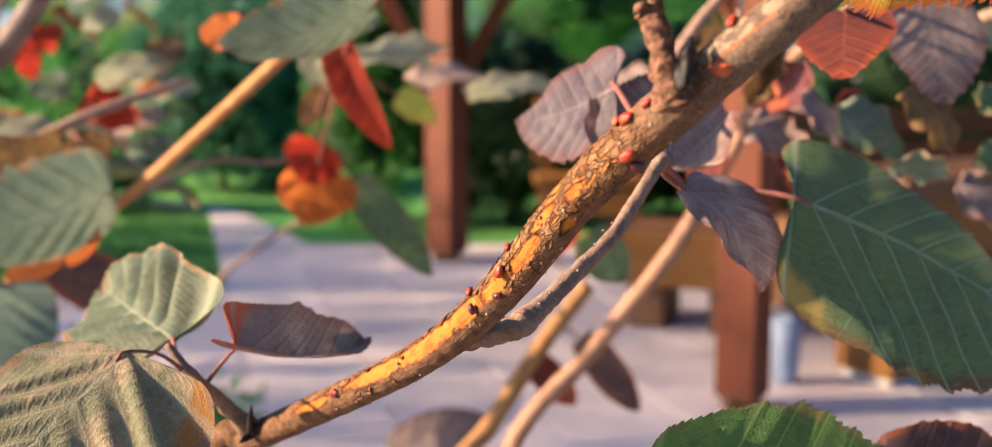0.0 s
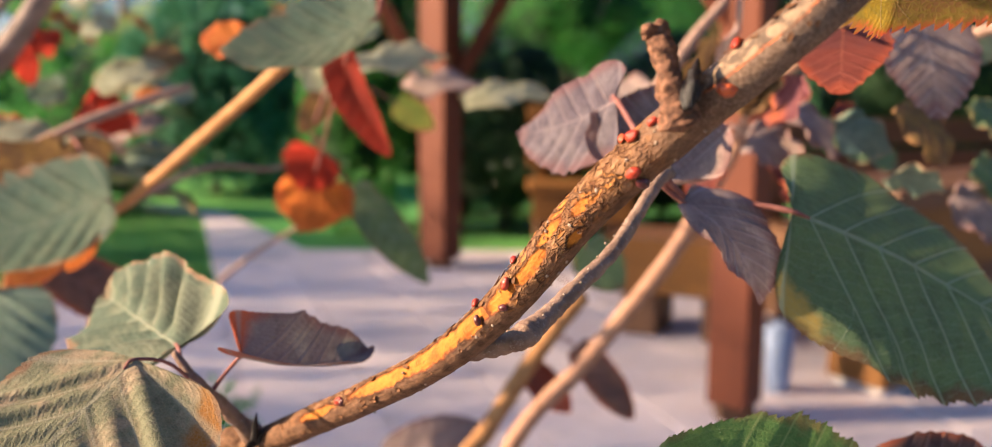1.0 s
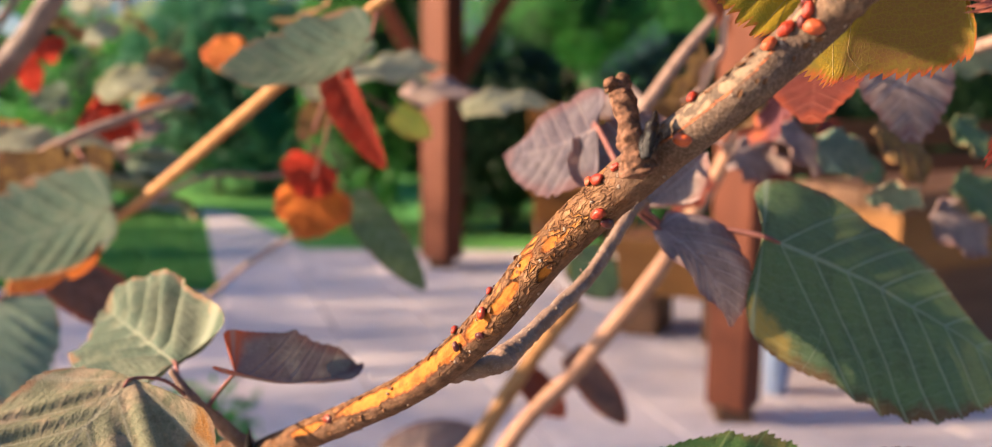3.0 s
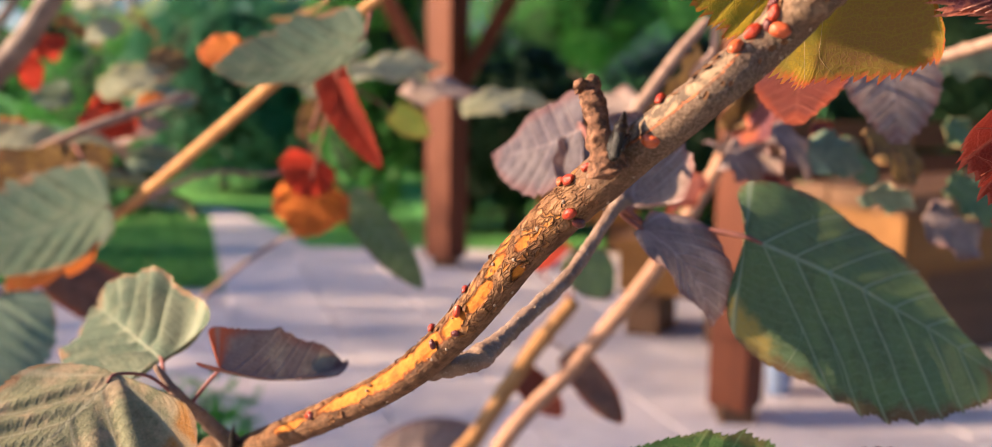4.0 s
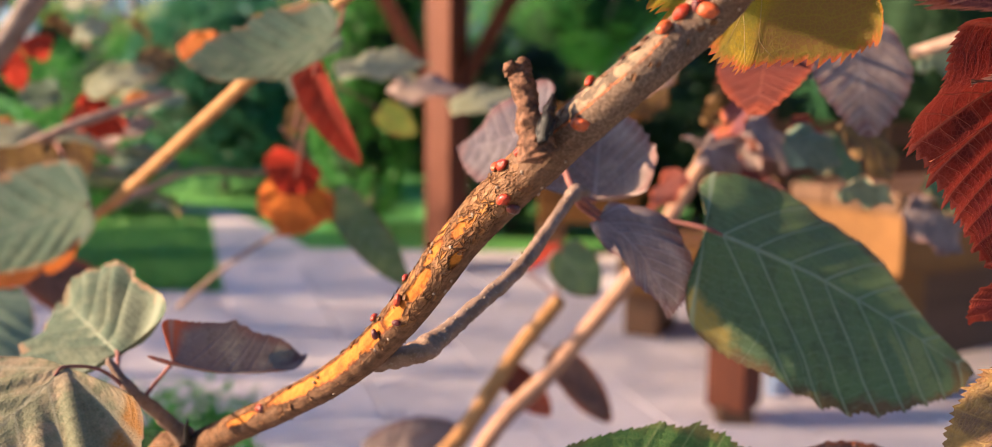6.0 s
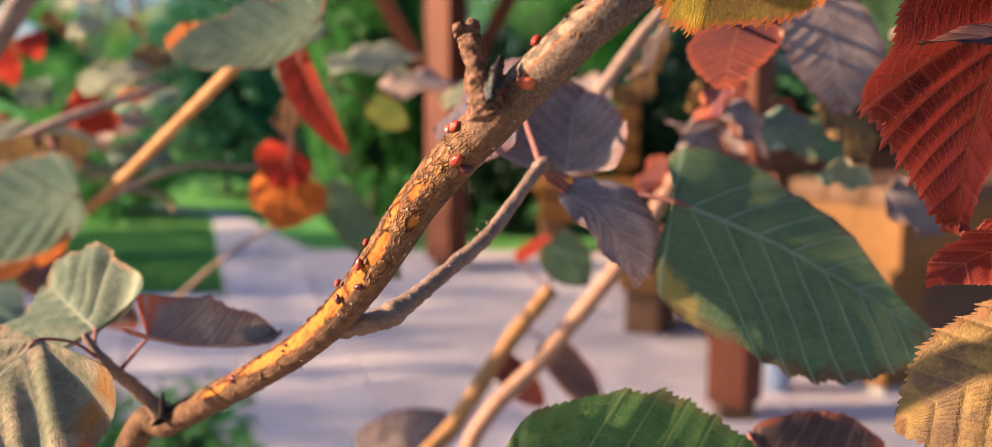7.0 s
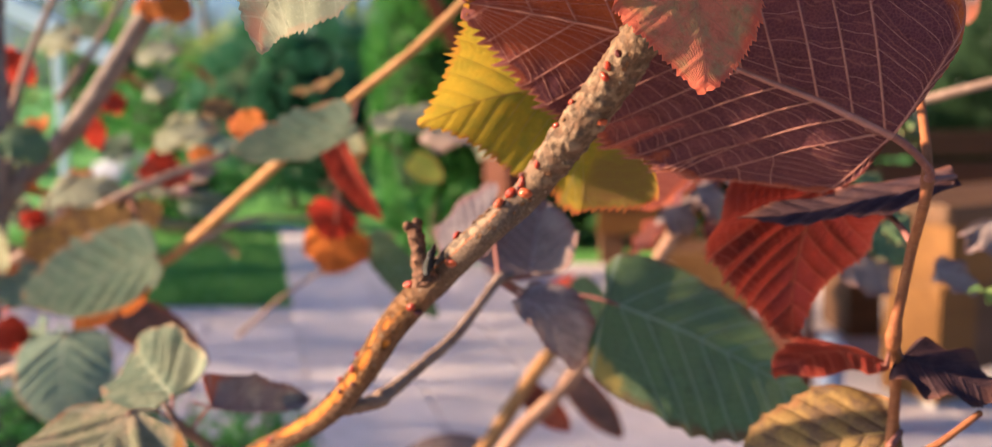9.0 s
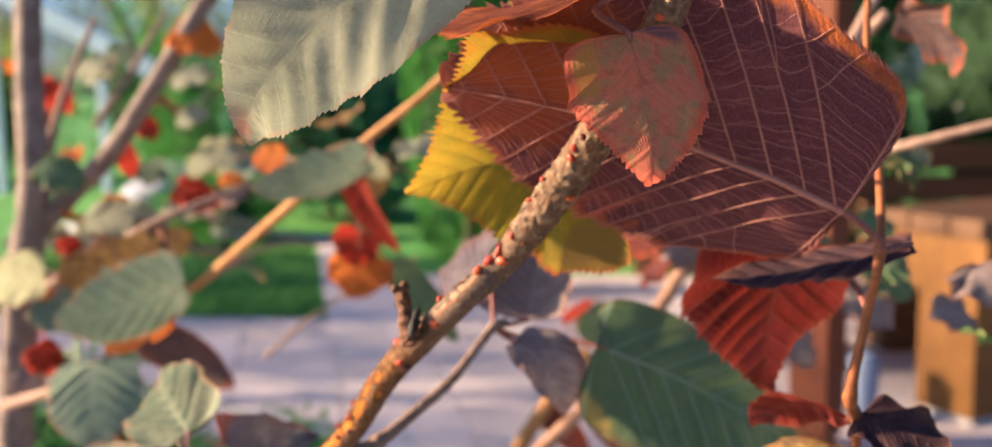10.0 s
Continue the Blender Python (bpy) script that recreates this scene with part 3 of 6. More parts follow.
            for sign in (-1, 1):
                w = 0.08
                while net and w < 0.97:
                    shift = rnd.uniform(-0.018, 0.018)
                    veinlet([place(here + (after - here) * f, sign * (w * (1 - 0.12 * f) + shift * math.sin(math.pi * f))) + sunk * 0.1 for f in (0, 0.25, 0.5, 0.75, 1.0)], r * 0.075)
                    w += rnd.uniform(0.6, 1.4) / net
                forks = ((0.22, 0.80), (0.40, 0.62), (0.58, 0.42), (0.76, 0.24)) if k == 0 else ((0.55, 0.45), (0.76, 0.25)) if k < 3 else ()
                for w, back in forks:
                    veinlet([place(here - (here - before) * back * f ** 0.8, sign * (w + (0.98 - w) * f)) + sunk * 0.15 for f in (0, 0.25, 0.5, 0.75, 1.0)], r * cord * 0.4)
        data = bpy.data.meshes.new("vein_net")
        data.from_pydata(nv, [], nf)
        tagged(part("vein_net", smooth(data), vein_mat, blade), kind="stuff")
    if stalk:
        ahead = place(0.4, 0) if place(0.4, 0).length > 0.02 * length else a * (0.1 * length)
        pts = [Vector(q) - base for q in stalk] + [place(0.0, 0), ahead.normalized() * (0.06 * length)]
        part("leaf_stalk", tube(pts, [stalk_width * 1.25] + [stalk_width] * (len(pts) - 2) + [min(stalk_width * 0.8, r * 1.1)], sides=8, steps=5), PETIOLE, blade)
    return blade


def box(bm, x0, x1, y0, y1, z0, z1, bevel=0.006):
    made = bmesh.ops.create_cube(bm, size=1, matrix=Matrix.Translation(((x0 + x1) / 2, (y0 + y1) / 2, (z0 + z1) / 2)) @ Matrix.Diagonal((x1 - x0, y1 - y0, z1 - z0, 1)))
    edges = {e for v in made["verts"] for e in v.link_edges}
    if bevel:
        bmesh.ops.bevel(bm, geom=list(edges), offset=bevel, segments=2, profile=0.6, affect="EDGES")


def box_part(name, parent, material, x0, x1, y0, y1, z0, z1, bevel=0.006, label="", turn=None):
    bm = bmesh.new()
    box(bm, x0, x1, y0, y1, z0, z1, bevel)
    if turn:
        bmesh.ops.transform(bm, matrix=turn, verts=bm.verts)
    return part(name, bm, material, parent, label)


def foliage(center, radii, count, size, seed, clumps=60, inner=0.55):
    """Many small leaves in clumps over an uneven egg-shaped crown."""
    rnd = random.Random(seed)
    verts, faces = [], []
    spots = []
    for _ in range(clumps):
        z = rnd.uniform(-0.9, 1)
        t = rnd.uniform(0, math.tau)
        rr = math.sqrt(max(0, 1 - z * z))
        k = rnd.uniform(inner, 1.0)
        k *= 1 + 0.25 * noise.noise(Vector((rr * math.cos(t) * 2, rr * math.sin(t) * 2, z * 2 + seed)))
        spots.append((Vector((rr * math.cos(t) * radii[0] * k, rr * math.sin(t) * radii[1] * k, z * radii[2] * k)), rnd.uniform(0.16, 0.34) * (1 if inner < 0.7 else 0.55)))
    for i in range(count):
        spot, spread = spots[i % clumps]
        d = Vector((rnd.gauss(0, 1), rnd.gauss(0, 1), rnd.gauss(0, 1)))
        d = d.normalized() * spread * rnd.uniform(0.4, 1.0)
        p = Vector(center) + spot + Vector((d.x * radii[0], d.y * radii[1], d.z * radii[2]))
        q = Euler((rnd.uniform(-0.9, 0.9), rnd.uniform(-0.9, 0.9), rnd.uniform(0, 6.28))).to_matrix()
        w = size * rnd.uniform(0.6, 1.3)
        b = len(verts)
        verts += [p + q @ Vector(c) * w for c in ((-0.5, 0, 0), (0, -0.28, 0.06), (0.5, 0, -0.08), (0, 0.28, 0.06))]
        faces.append((b, b + 1, b + 2, b + 3))
    data = bpy.data.meshes.new("foliage")
    data.from_pydata(verts, [], faces)
    return data


def lump(center, radii, seed, rough=0.25, level=3):
    bm = bmesh.new()
    bmesh.ops.create_icosphere(bm, subdivisions=level, radius=1)
    for v in bm.verts:
        d = v.co.normalized()
        k = 1 + rough * noise.fractal(d * 2.2 + Vector((seed, 0, 0)), 0.8, 2.0, 3)
        v.co = Vector(center) + Vector((d.x * radii[0], d.y * radii[1], d.z * radii[2])) * k
    for f in bm.faces:
        f.smooth = True
    return bm


def bush(name, x, y, radii, material, count, size, label, category, seed, lift=None, clumps=70, stem=0.05, core=True, inner=0.55):
    """A shrub or tree: trunk with limbs, a near-black core standing for inner shade, and a leafy crown."""
    lift = radii[2] * 0.95 if lift is None else lift
    ob = thing(name, (x, y, 0), label, category)
    top = lift + radii[2] * 0.4
    part("trunk", tube([(0, 0, -0.05), (0.02, 0.01, lift * 0.4), (-0.02, 0.02, top)], [stem, stem * 0.75, stem * 0.3], sides=9, rough=0.15, scale=6), TRUNK, ob)
    rnd = random.Random(seed)
    for k in range(4):
        t = k * 1.57 + rnd.uniform(-0.4, 0.4)
        tipv = (math.cos(t) * radii[0] * 0.6, math.sin(t) * radii[1] * 0.6, lift + radii[2] * rnd.uniform(0.0, 0.5))
        part("limb", tube([(0, 0, lift * 0.35), (tipv[0] * 0.4, tipv[1] * 0.4, lift * 0.7), tipv], [stem * 0.5, stem * 0.35, stem * 0.12], sides=7), TRUNK, ob)
    crown = part("crown", foliage((0, 0, lift), radii, count, size, seed, clumps, inner), material, ob)
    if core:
        part("inner_shade", lump((0, 0, lift), [r * (0.5 if inner < 0.7 else 0.72) for r in radii], seed), CORE, crown)
    return ob


# ---- ground, paving and lawn ----
ground = part("ground", lump((0, 0, 0), (1, 1, 1), 1, 0, 1), GRASS)
bm = bmesh.new()
bmesh.ops.create_grid(bm, x_segments=40, y_segments=40, size=400)
bm.to_mesh(ground.data)
bm.free()
ground.location = (0, 0, -0.03)
tagged(ground, "flat garden ground covered with short green lawn grass", "ground", kind="structure")

def slab_sheet(bm, outline, z0, z1):
    """A flat slab over an outline on the plan."""
    low = [bm.verts.new((x, y, z0)) for x, y in outline]
    high = [bm.verts.new((x, y, z1)) for x, y in outline]
    bm.faces.new(high)
    bm.faces.new(low[::-1])
    for k in range(len(outline)):
        bm.faces.new((low[k], low[(k + 1) % len(outline)], high[(k + 1) % len(outline)], high[k]))


def lawn_edge(y):
    """Where the lawn meets the patio and the path, on the plan."""
    return -1.42 - 0.297 * (y - 5.45)


PATIO_BACK = 6.86
bm = bmesh.new()
slab_sheet(bm, ((-4.6, 2.02), (4.8, 2.02), (4.8, 5.45), (-4.6, 5.45)), -0.12, -0.012)
slab_sheet(bm, ((lawn_edge(5.45), 5.45), (4.8, 5.45), (4.8, PATIO_BACK), (lawn_edge(PATIO_BACK), PATIO_BACK)), -0.12, -0.012)
slab_sheet(bm, ((lawn_edge(PATIO_BACK), PATIO_BACK), (-1.22, PATIO_BACK), (-1.72, 7.8), (-2.15, 8.6), (-3.2, 9.3), (-5.5, 9.7), (-5.5, 9.2), (-3.3, 8.9), (lawn_edge(8.5), 8.5)), -0.12, -0.012)
pavement = part("pavement", bm, JOINT)
tagged(pavement, "garden patio bed of sandy joints under lavender grey paving", "paving", kind="structure")

# ground out of view, coloured to bounce light up into leaves and branch
BOUNCE_BED = plain_material("bounce_gravel", (0.29, 0.25, 0.235), (0.37, 0.32, 0.30), 3.0, 0.9, 0.5, 0.01, fine=30.0)
bm = bmesh.new()
box(bm, -9.0, 9.0, -6.0, 2.015, -0.12, -0.006, 0.0)
bed = part("ground", bm, BOUNCE_BED)
tagged(bed, "unseen pale grey-tan ground under the hazel, added to bounce light", "ground", kind="structure")

# ---- gazebo ----
def gazebo_post(x, y, height, width, braces, angle=28):
    ob = thing("gazebo_post", (x, y, 0), "square red-brown stained wooden gazebo post with knee braces", "post", "gazebo posts")
    turn = Matrix.Rotation(radians(angle), 4, "Z")
    box_part("post", ob, STAINED, -width / 2, width / 2, -width / 2, width / 2, 0.05, height, 0.008, "", turn)
    box_part("post_foot", ob, WOOD_DARK, -width * 0.42, width * 0.42, -width * 0.42, width * 0.42, -0.005, 0.06, 0.004)
    for dx, dz, z0 in braces:
        bm = bmesh.new()
        run = math.hypot(dx, dz)
        box(bm, -0.045, 0.045, -0.035, 0.035, 0, run, 0.006)
        bmesh.ops.transform(bm, matrix=Matrix.Translation((0, 0, z0)) @ Matrix.Rotation(math.atan2(dx, dz), 4, "Y"), verts=bm.verts)
        part("knee_brace", bm, STAINED, ob)
    return ob


gazebo_post(-0.29, 6.2, 2.3, 0.18, ((-0.75, 1.35, 0.92), (0.75, 1.35, 0.92)), 55)
gazebo_post(0.83, 3.45, 2.3, 0.14, ((-0.6, 0.9, 1.25),), 52)
gazebo_post(4.2, 3.6, 2.3, 0.15, ((-0.7, 0.9, 1.35),))
gazebo_post(4.0, 6.4, 2.3, 0.15, ((-0.7, 0.9, 1.35),))
# roof over the posts is unseen; front and left eaves lengthened to cast shade
roof = thing("gazebo_roof", (1.9, 4.9, 2.3), "unseen gazebo roof of red-brown beams and boards, widened to cast shade", "roof")
for y in (-1.45, 1.35):
    box_part("beam", roof, STAINED, -2.6, 2.7, y - 0.07, y + 0.07, 0.0, 0.16)
for x in (-2.3, 2.35):
    box_part("beam", roof, STAINED, x - 0.07, x + 0.07, -1.3, 1.25, 0.003, 0.157)
for x in (-1.6, -0.8, 0.0, 0.8, 1.6):
    box_part("rafter", roof, STAINED, x - 0.04, x + 0.04, -2.7, -1.55, 0.06, 0.163)
for k in range(-2, 9):
    box_part("roof_board", roof, STAINED, -3.6, 3.0, -1.9 + k * 0.42, -1.9 + k * 0.42 + 0.41, 0.165, 0.19)

# ---- heavy wooden table and benches ----
table = thing("garden_table", (1.65, 4.02, 0), "heavy honey-coloured wooden garden table with slab legs and white feet", "table")
table.rotation_euler.z = radians(32)
for k in range(3):
    box_part("top_board", table, WOOD_DARK, -0.44, 1.6, -0.26 + k * 0.175, -0.26 + k * 0.175 + 0.168, 0.69, 0.76, 0.008)
for y in (-0.24, 0.19):
    box_part("apron", table, HONEY, -0.395, 1.5, y, y + 0.05, 0.47, 0.687)
box_part("apron", table, HONEY, -0.42, -0.398, -0.24, 0.24, 0.47, 0.687)
for x in (-0.40, 1.25):
    leg = box_part("leg", table, HONEY, x, x + 0.2, -0.19, 0.07, 0.03, 0.468, 0.012)
    box_part("foot_cap", leg, WHITE_CAP, x + 0.02, x + 0.18, -0.17, 0.05, 0.0, 0.03, 0.004, "white foot cap")
box_part("side_board", table, WOOD_DARK, -0.195, 1.245, -0.17, -0.13, 0.12, 0.46)
box_part("stretcher", table, WOOD_DARK, -0.19, 1.24, -0.06, 0.06, 0.2, 0.32)


def bench(x, y, length, back, label, wood=None, turn=0.0):
    wood = wood or HONEY
    ob = thing("garden_bench", (x, y, 0), label, "bench", "benches round the table")
    ob.rotation_euler.z = radians(turn)
    for k in range(3):
        box_part("seat_board", ob, wood, 0, length, -0.2 + k * 0.135, -0.2 + k * 0.135 + 0.128, 0.39, 0.445)
    box_part("apron", ob, wood, 0.03, length - 0.03, -0.185, -0.145, 0.20, 0.39)
    for u in (0.05, length - 0.21):
        box_part("leg", ob, WOOD_DARK, u, u + 0.16, -0.14, 0.16, 0.0, 0.39, 0.01)
    if back:
        for u in (0.06, length - 0.14):
            box_part("back_post", ob, wood, u, u + 0.08, 0.17, 0.23, 0.0, 0.92)
        for k in range(3):
            box_part("back_board", ob, wood, 0, length, 0.15, 0.168, 0.52 + k * 0.15, 0.52 + k * 0.15 + 0.12)
    return ob


bench(0.60, 4.75, 0.62, False, "low honey-coloured wooden bench on the patio beside the post", turn=-24)
# darker wood here: the shade over this bench is put into its colour
bench(1.32, 4.9, 1.6, True, "long wooden garden bench with a slatted back, darkened as in shade", WOOD_DARK, 8)
bench(0.25, 6.9, 0.7, True, "small wooden garden seat with a slatted back")

BUCKET = plain_material("bucket_enamel", (0.23, 0.29, 0.43), (0.28, 0.34, 0.48), 3.0, 0.5)
bucket = thing("watering_bucket", (1.06, 3.75, 0), "small pale blue bucket standing beside the post", "bucket")
part("bucket_body", tube([(0, 0, 0), (0, 0, 0.1), (0, 0, 0.22)], [0.04, 0.048, 0.055], sides=20, steps=3), BUCKET, bucket)
part("bucket_rim", tube([(0, 0, 0.215), (0, 0, 0.225), (0, 0, 0.235)], [0.058, 0.059, 0.057], sides=20, steps=2), BUCKET, bucket)

# ---- bushes, hedges and trees round the garden ----
bush("round_bush", -2.65, 10.2, (0.98, 0.95, 1.0), BUSH_TEAL, 22000, 0.06, "rounded clipped blue-green bush on the lawn", "bush", 3, 0.9, clumps=420, inner=0.9)
bush("conifer", -0.95, 7.95, (0.5, 0.55, 1.25), BUSH_GREEN, 15000, 0.05, "dense green conifer bush behind the patio", "conifer", 4, 1.15, clumps=420, inner=0.88)
bush("conifer", 0.1, 7.9, (0.68, 0.6, 0.74), BUSH_SHADE_DARK, 15000, 0.05, "dense green conifer bush behind the patio", "conifer", 5, 0.68, clumps=420, inner=0.88)
bush("conifer", 1.55, 8.2, (0.85, 0.8, 0.72), BUSH_SHADE_DARK, 12000, 0.06, "dense dark green conifer bush behind the patio", "conifer", 6, 0.66, clumps=420, inner=0.88)
bush("conifer", 3.4, 8.5, (1.1, 0.9, 1.4), BUSH_SHADE_DARK, 12000, 0.06, "dense dark green conifer bush behind the patio", "conifer", 7, 1.2, clumps=420, inner=0.88)
bush("tree", 0.9, 12.5, (1.9, 1.6, 1.6), BUSH_GREEN, 18000, 0.06, "sunlit green tree behind the dark hedge", "tree", 8, 2.0, stem=0.09)
bush("bush", -1.2, 13.5, (0.9, 0.9, 1.1), BUSH_SHADE_DARK, 5000, 0.07, "dark green bush at the end of the lawn", "bush", 9, 1.0)
bush("bush", -4.6, 12.5, (1.1, 1.0, 0.9), BUSH_GREEN, 6000, 0.07, "light green bush at the edge of the lawn", "bush", 10, 0.8)
bush("thuja", -4.2, 15.5, (0.5, 0.5, 1.7), BUSH_GREEN, 5000, 0.06, "slim columnar green thuja", "conifer", 11, 1.6)
bush("tree", -6.5, 19.0, (2.4, 2.2, 1.9), BUSH_LIGHT, 2100, 0.12, "sunlit yellow-green garden tree", "tree", 12, 2.6, stem=0.12, core=False)
bush("tree", -10.5, 24.0, (3.2, 3.0, 3.0), LOOSE_CROWN, 2000, 0.15, "tall loose garden tree with light showing through", "tree", 13, 3.9, stem=0.18, core=False)
bush("tree", -2.0, 24.0, (3.2, 3.0, 3.0), BUSH_LIGHT, 4000, 0.17, "tall yellow-green garden tree", "tree", 14, 3.6, stem=0.18, core=False)
bush("tree", 5.0, 22.0, (4.0, 3.0, 3.4), BUSH_SHADE_DARK, 8000, 0.16, "tall dark green garden tree", "tree", 15, 3.2, stem=0.2)
bush("tree", 11.0, 20.0, (4.0, 3.0, 3.4), BUSH_GREEN, 7000, 0.16, "tall green garden tree", "tree", 16, 3.2, stem=0.2)
bush("low_shrub", -0.75, 2.35, (0.32, 0.28, 0.2), BUSH_GREEN, 3000, 0.03, "low bright green shrub at the foot of the hazel", "shrub", 17, 0.2, stem=0.015)
bush("low_shrub", -1.35, 2.6, (0.4, 0.35, 0.26), BUSH_GREEN, 3000, 0.03, "low bright green shrub beside the patio", "shrub", 18, 0.24, stem=0.015)
bush("bush", -3.2, 8.6, (0.7, 0.5, 0.35), BUSH_GREEN, 4000, 0.05, "low green flower bed plants on the lawn", "bush", 19, 0.3, stem=0.02)

for k, (x, y, r, m) in enumerate(((-6.8, 15.5, 1.3, BUSH_GREEN), (-8.8, 14.5, 1.2, BUSH_LIGHT), (-10.8, 14.0, 1.4, BUSH_GREEN), (-13.0, 14.0, 1.4, BUSH_GREEN), (-5.2, 17.0, 1.2, BUSH_LIGHT), (-2.9, 17.5, 1.3, BUSH_GREEN))):
    bush("hedge_bush", x, y, (r, r * 0.8, r * 0.95), m, 3500, 0.1, "loose green hedge bush at the back of the garden", "bush", 70 + k, r * 0.9)
for k, (x, y, r, z) in enumerate(((-9.0, 21.0, 1.8, 3.0), (-13.0, 22.0, 2.4, 4.4), (-5.0, 25.0, 2.2, 4.4), (-16.0, 24.0, 2.8, 4.2), (-1.0, 19.0, 2.0, 3.4))):
    bush("tree", x, y, (r, r, r * 1.1), LOOSE_CROWN, 1700, 0.13, "tall loose garden tree with light showing through", "tree", 90 + k, z, stem=0.14, core=False)

# hedge row out of view, added to throw broken shade across the patio
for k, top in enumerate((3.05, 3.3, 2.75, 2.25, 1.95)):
    bush("hedge_bush", -5.2, 2.45 + k * 1.1, (0.6, 0.8, top * 0.52), BUSH_SHADE_DARK, 9000, 0.055, "unseen loose hedge bush added to shade the patio", "bush", 110 + k, top * 0.48, clumps=420, core=False)

# ---- the hazel: the peeling main branch ----
LINE = [(-0.31, 0.56, -0.03), (-0.255, 0.52, 0.45), (-0.175, 0.44, 0.86), (-0.1065, 0.3745, 1.0035), (-0.0850, 0.3597, 1.0198), (-0.0445, 0.3205, 1.0485), (-0.0169, 0.2915, 1.0707), (0.0026, 0.2691, 1.0937), (0.0197, 0.2502, 1.1192),
        (0.0374, 0.2345, 1.1394), (0.0579, 0.2161, 1.1599), (0.0716, 0.2185, 1.1719), (0.0832, 0.2108, 1.1871), (0.1032, 0.1976, 1.2147), (0.1189, 0.1853, 1.2400), (0.1303, 0.1740, 1.2612), (0.1431, 0.1692, 1.2926)]
RADII = [0.0125, 0.0095, 0.0075, 0.0056, 0.0052, 0.0051, 0.0052, 0.0055, 0.0057, 0.0060, 0.0052, 0.0054, 0.0062, 0.0068, 0.0060, 0.0056, 0.005]
main = thing("hazel_branch", LINE[0], "leaning hazel branch with peeling bark, amber scale insects and autumn leaves", "branch", "hazel branches")
ORIGIN = Vector(LINE[0])
STEPS, SIDES = 64, 80
axis, runs = spline(LINE, STEPS)
axes = frames(axis)
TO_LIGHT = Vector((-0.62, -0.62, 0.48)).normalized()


def stem_radius(r):
    i = min(int(r), len(RADII) - 2)
    return RADII[i] + (RADII[i + 1] - RADII[i]) * (r - i)


def stem_point(r, angle, lift=0.0):
    """A place on the branch: run along it, degrees round from its peeled side, height over the bark."""
    k = min(range(len(runs)), key=lambda q: abs(runs[q] - r))
    tan, s, b = axes[k]
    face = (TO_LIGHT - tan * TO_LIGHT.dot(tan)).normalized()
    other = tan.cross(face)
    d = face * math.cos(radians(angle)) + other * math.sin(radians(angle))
    return axis[k] + d * (stem_radius(r) + lift), d, tan


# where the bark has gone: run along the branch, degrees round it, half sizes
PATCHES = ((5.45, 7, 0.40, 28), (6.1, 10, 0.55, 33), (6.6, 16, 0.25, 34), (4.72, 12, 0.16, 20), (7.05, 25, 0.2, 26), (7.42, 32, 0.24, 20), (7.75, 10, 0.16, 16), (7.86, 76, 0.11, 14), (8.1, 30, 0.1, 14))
GREY_STRIPS = ((9.65, 0, 0.42, 25), (10.1, 4, 0.45, 20), (10.55, 0, 0.40, 17), (11.0, -6, 0.35, 14))


def inside(spots, r, angle):
    return max(1 - ((r - r0) / hr) ** 2 - ((angle - a0) / ha) ** 2 for r0, a0, hr, ha in spots)


verts, faces, bare, lip, grey, rust, aged, cracked, sheet = [], [], [], [], [], [], [], [], []
gone = 0.0
last = axis[0]
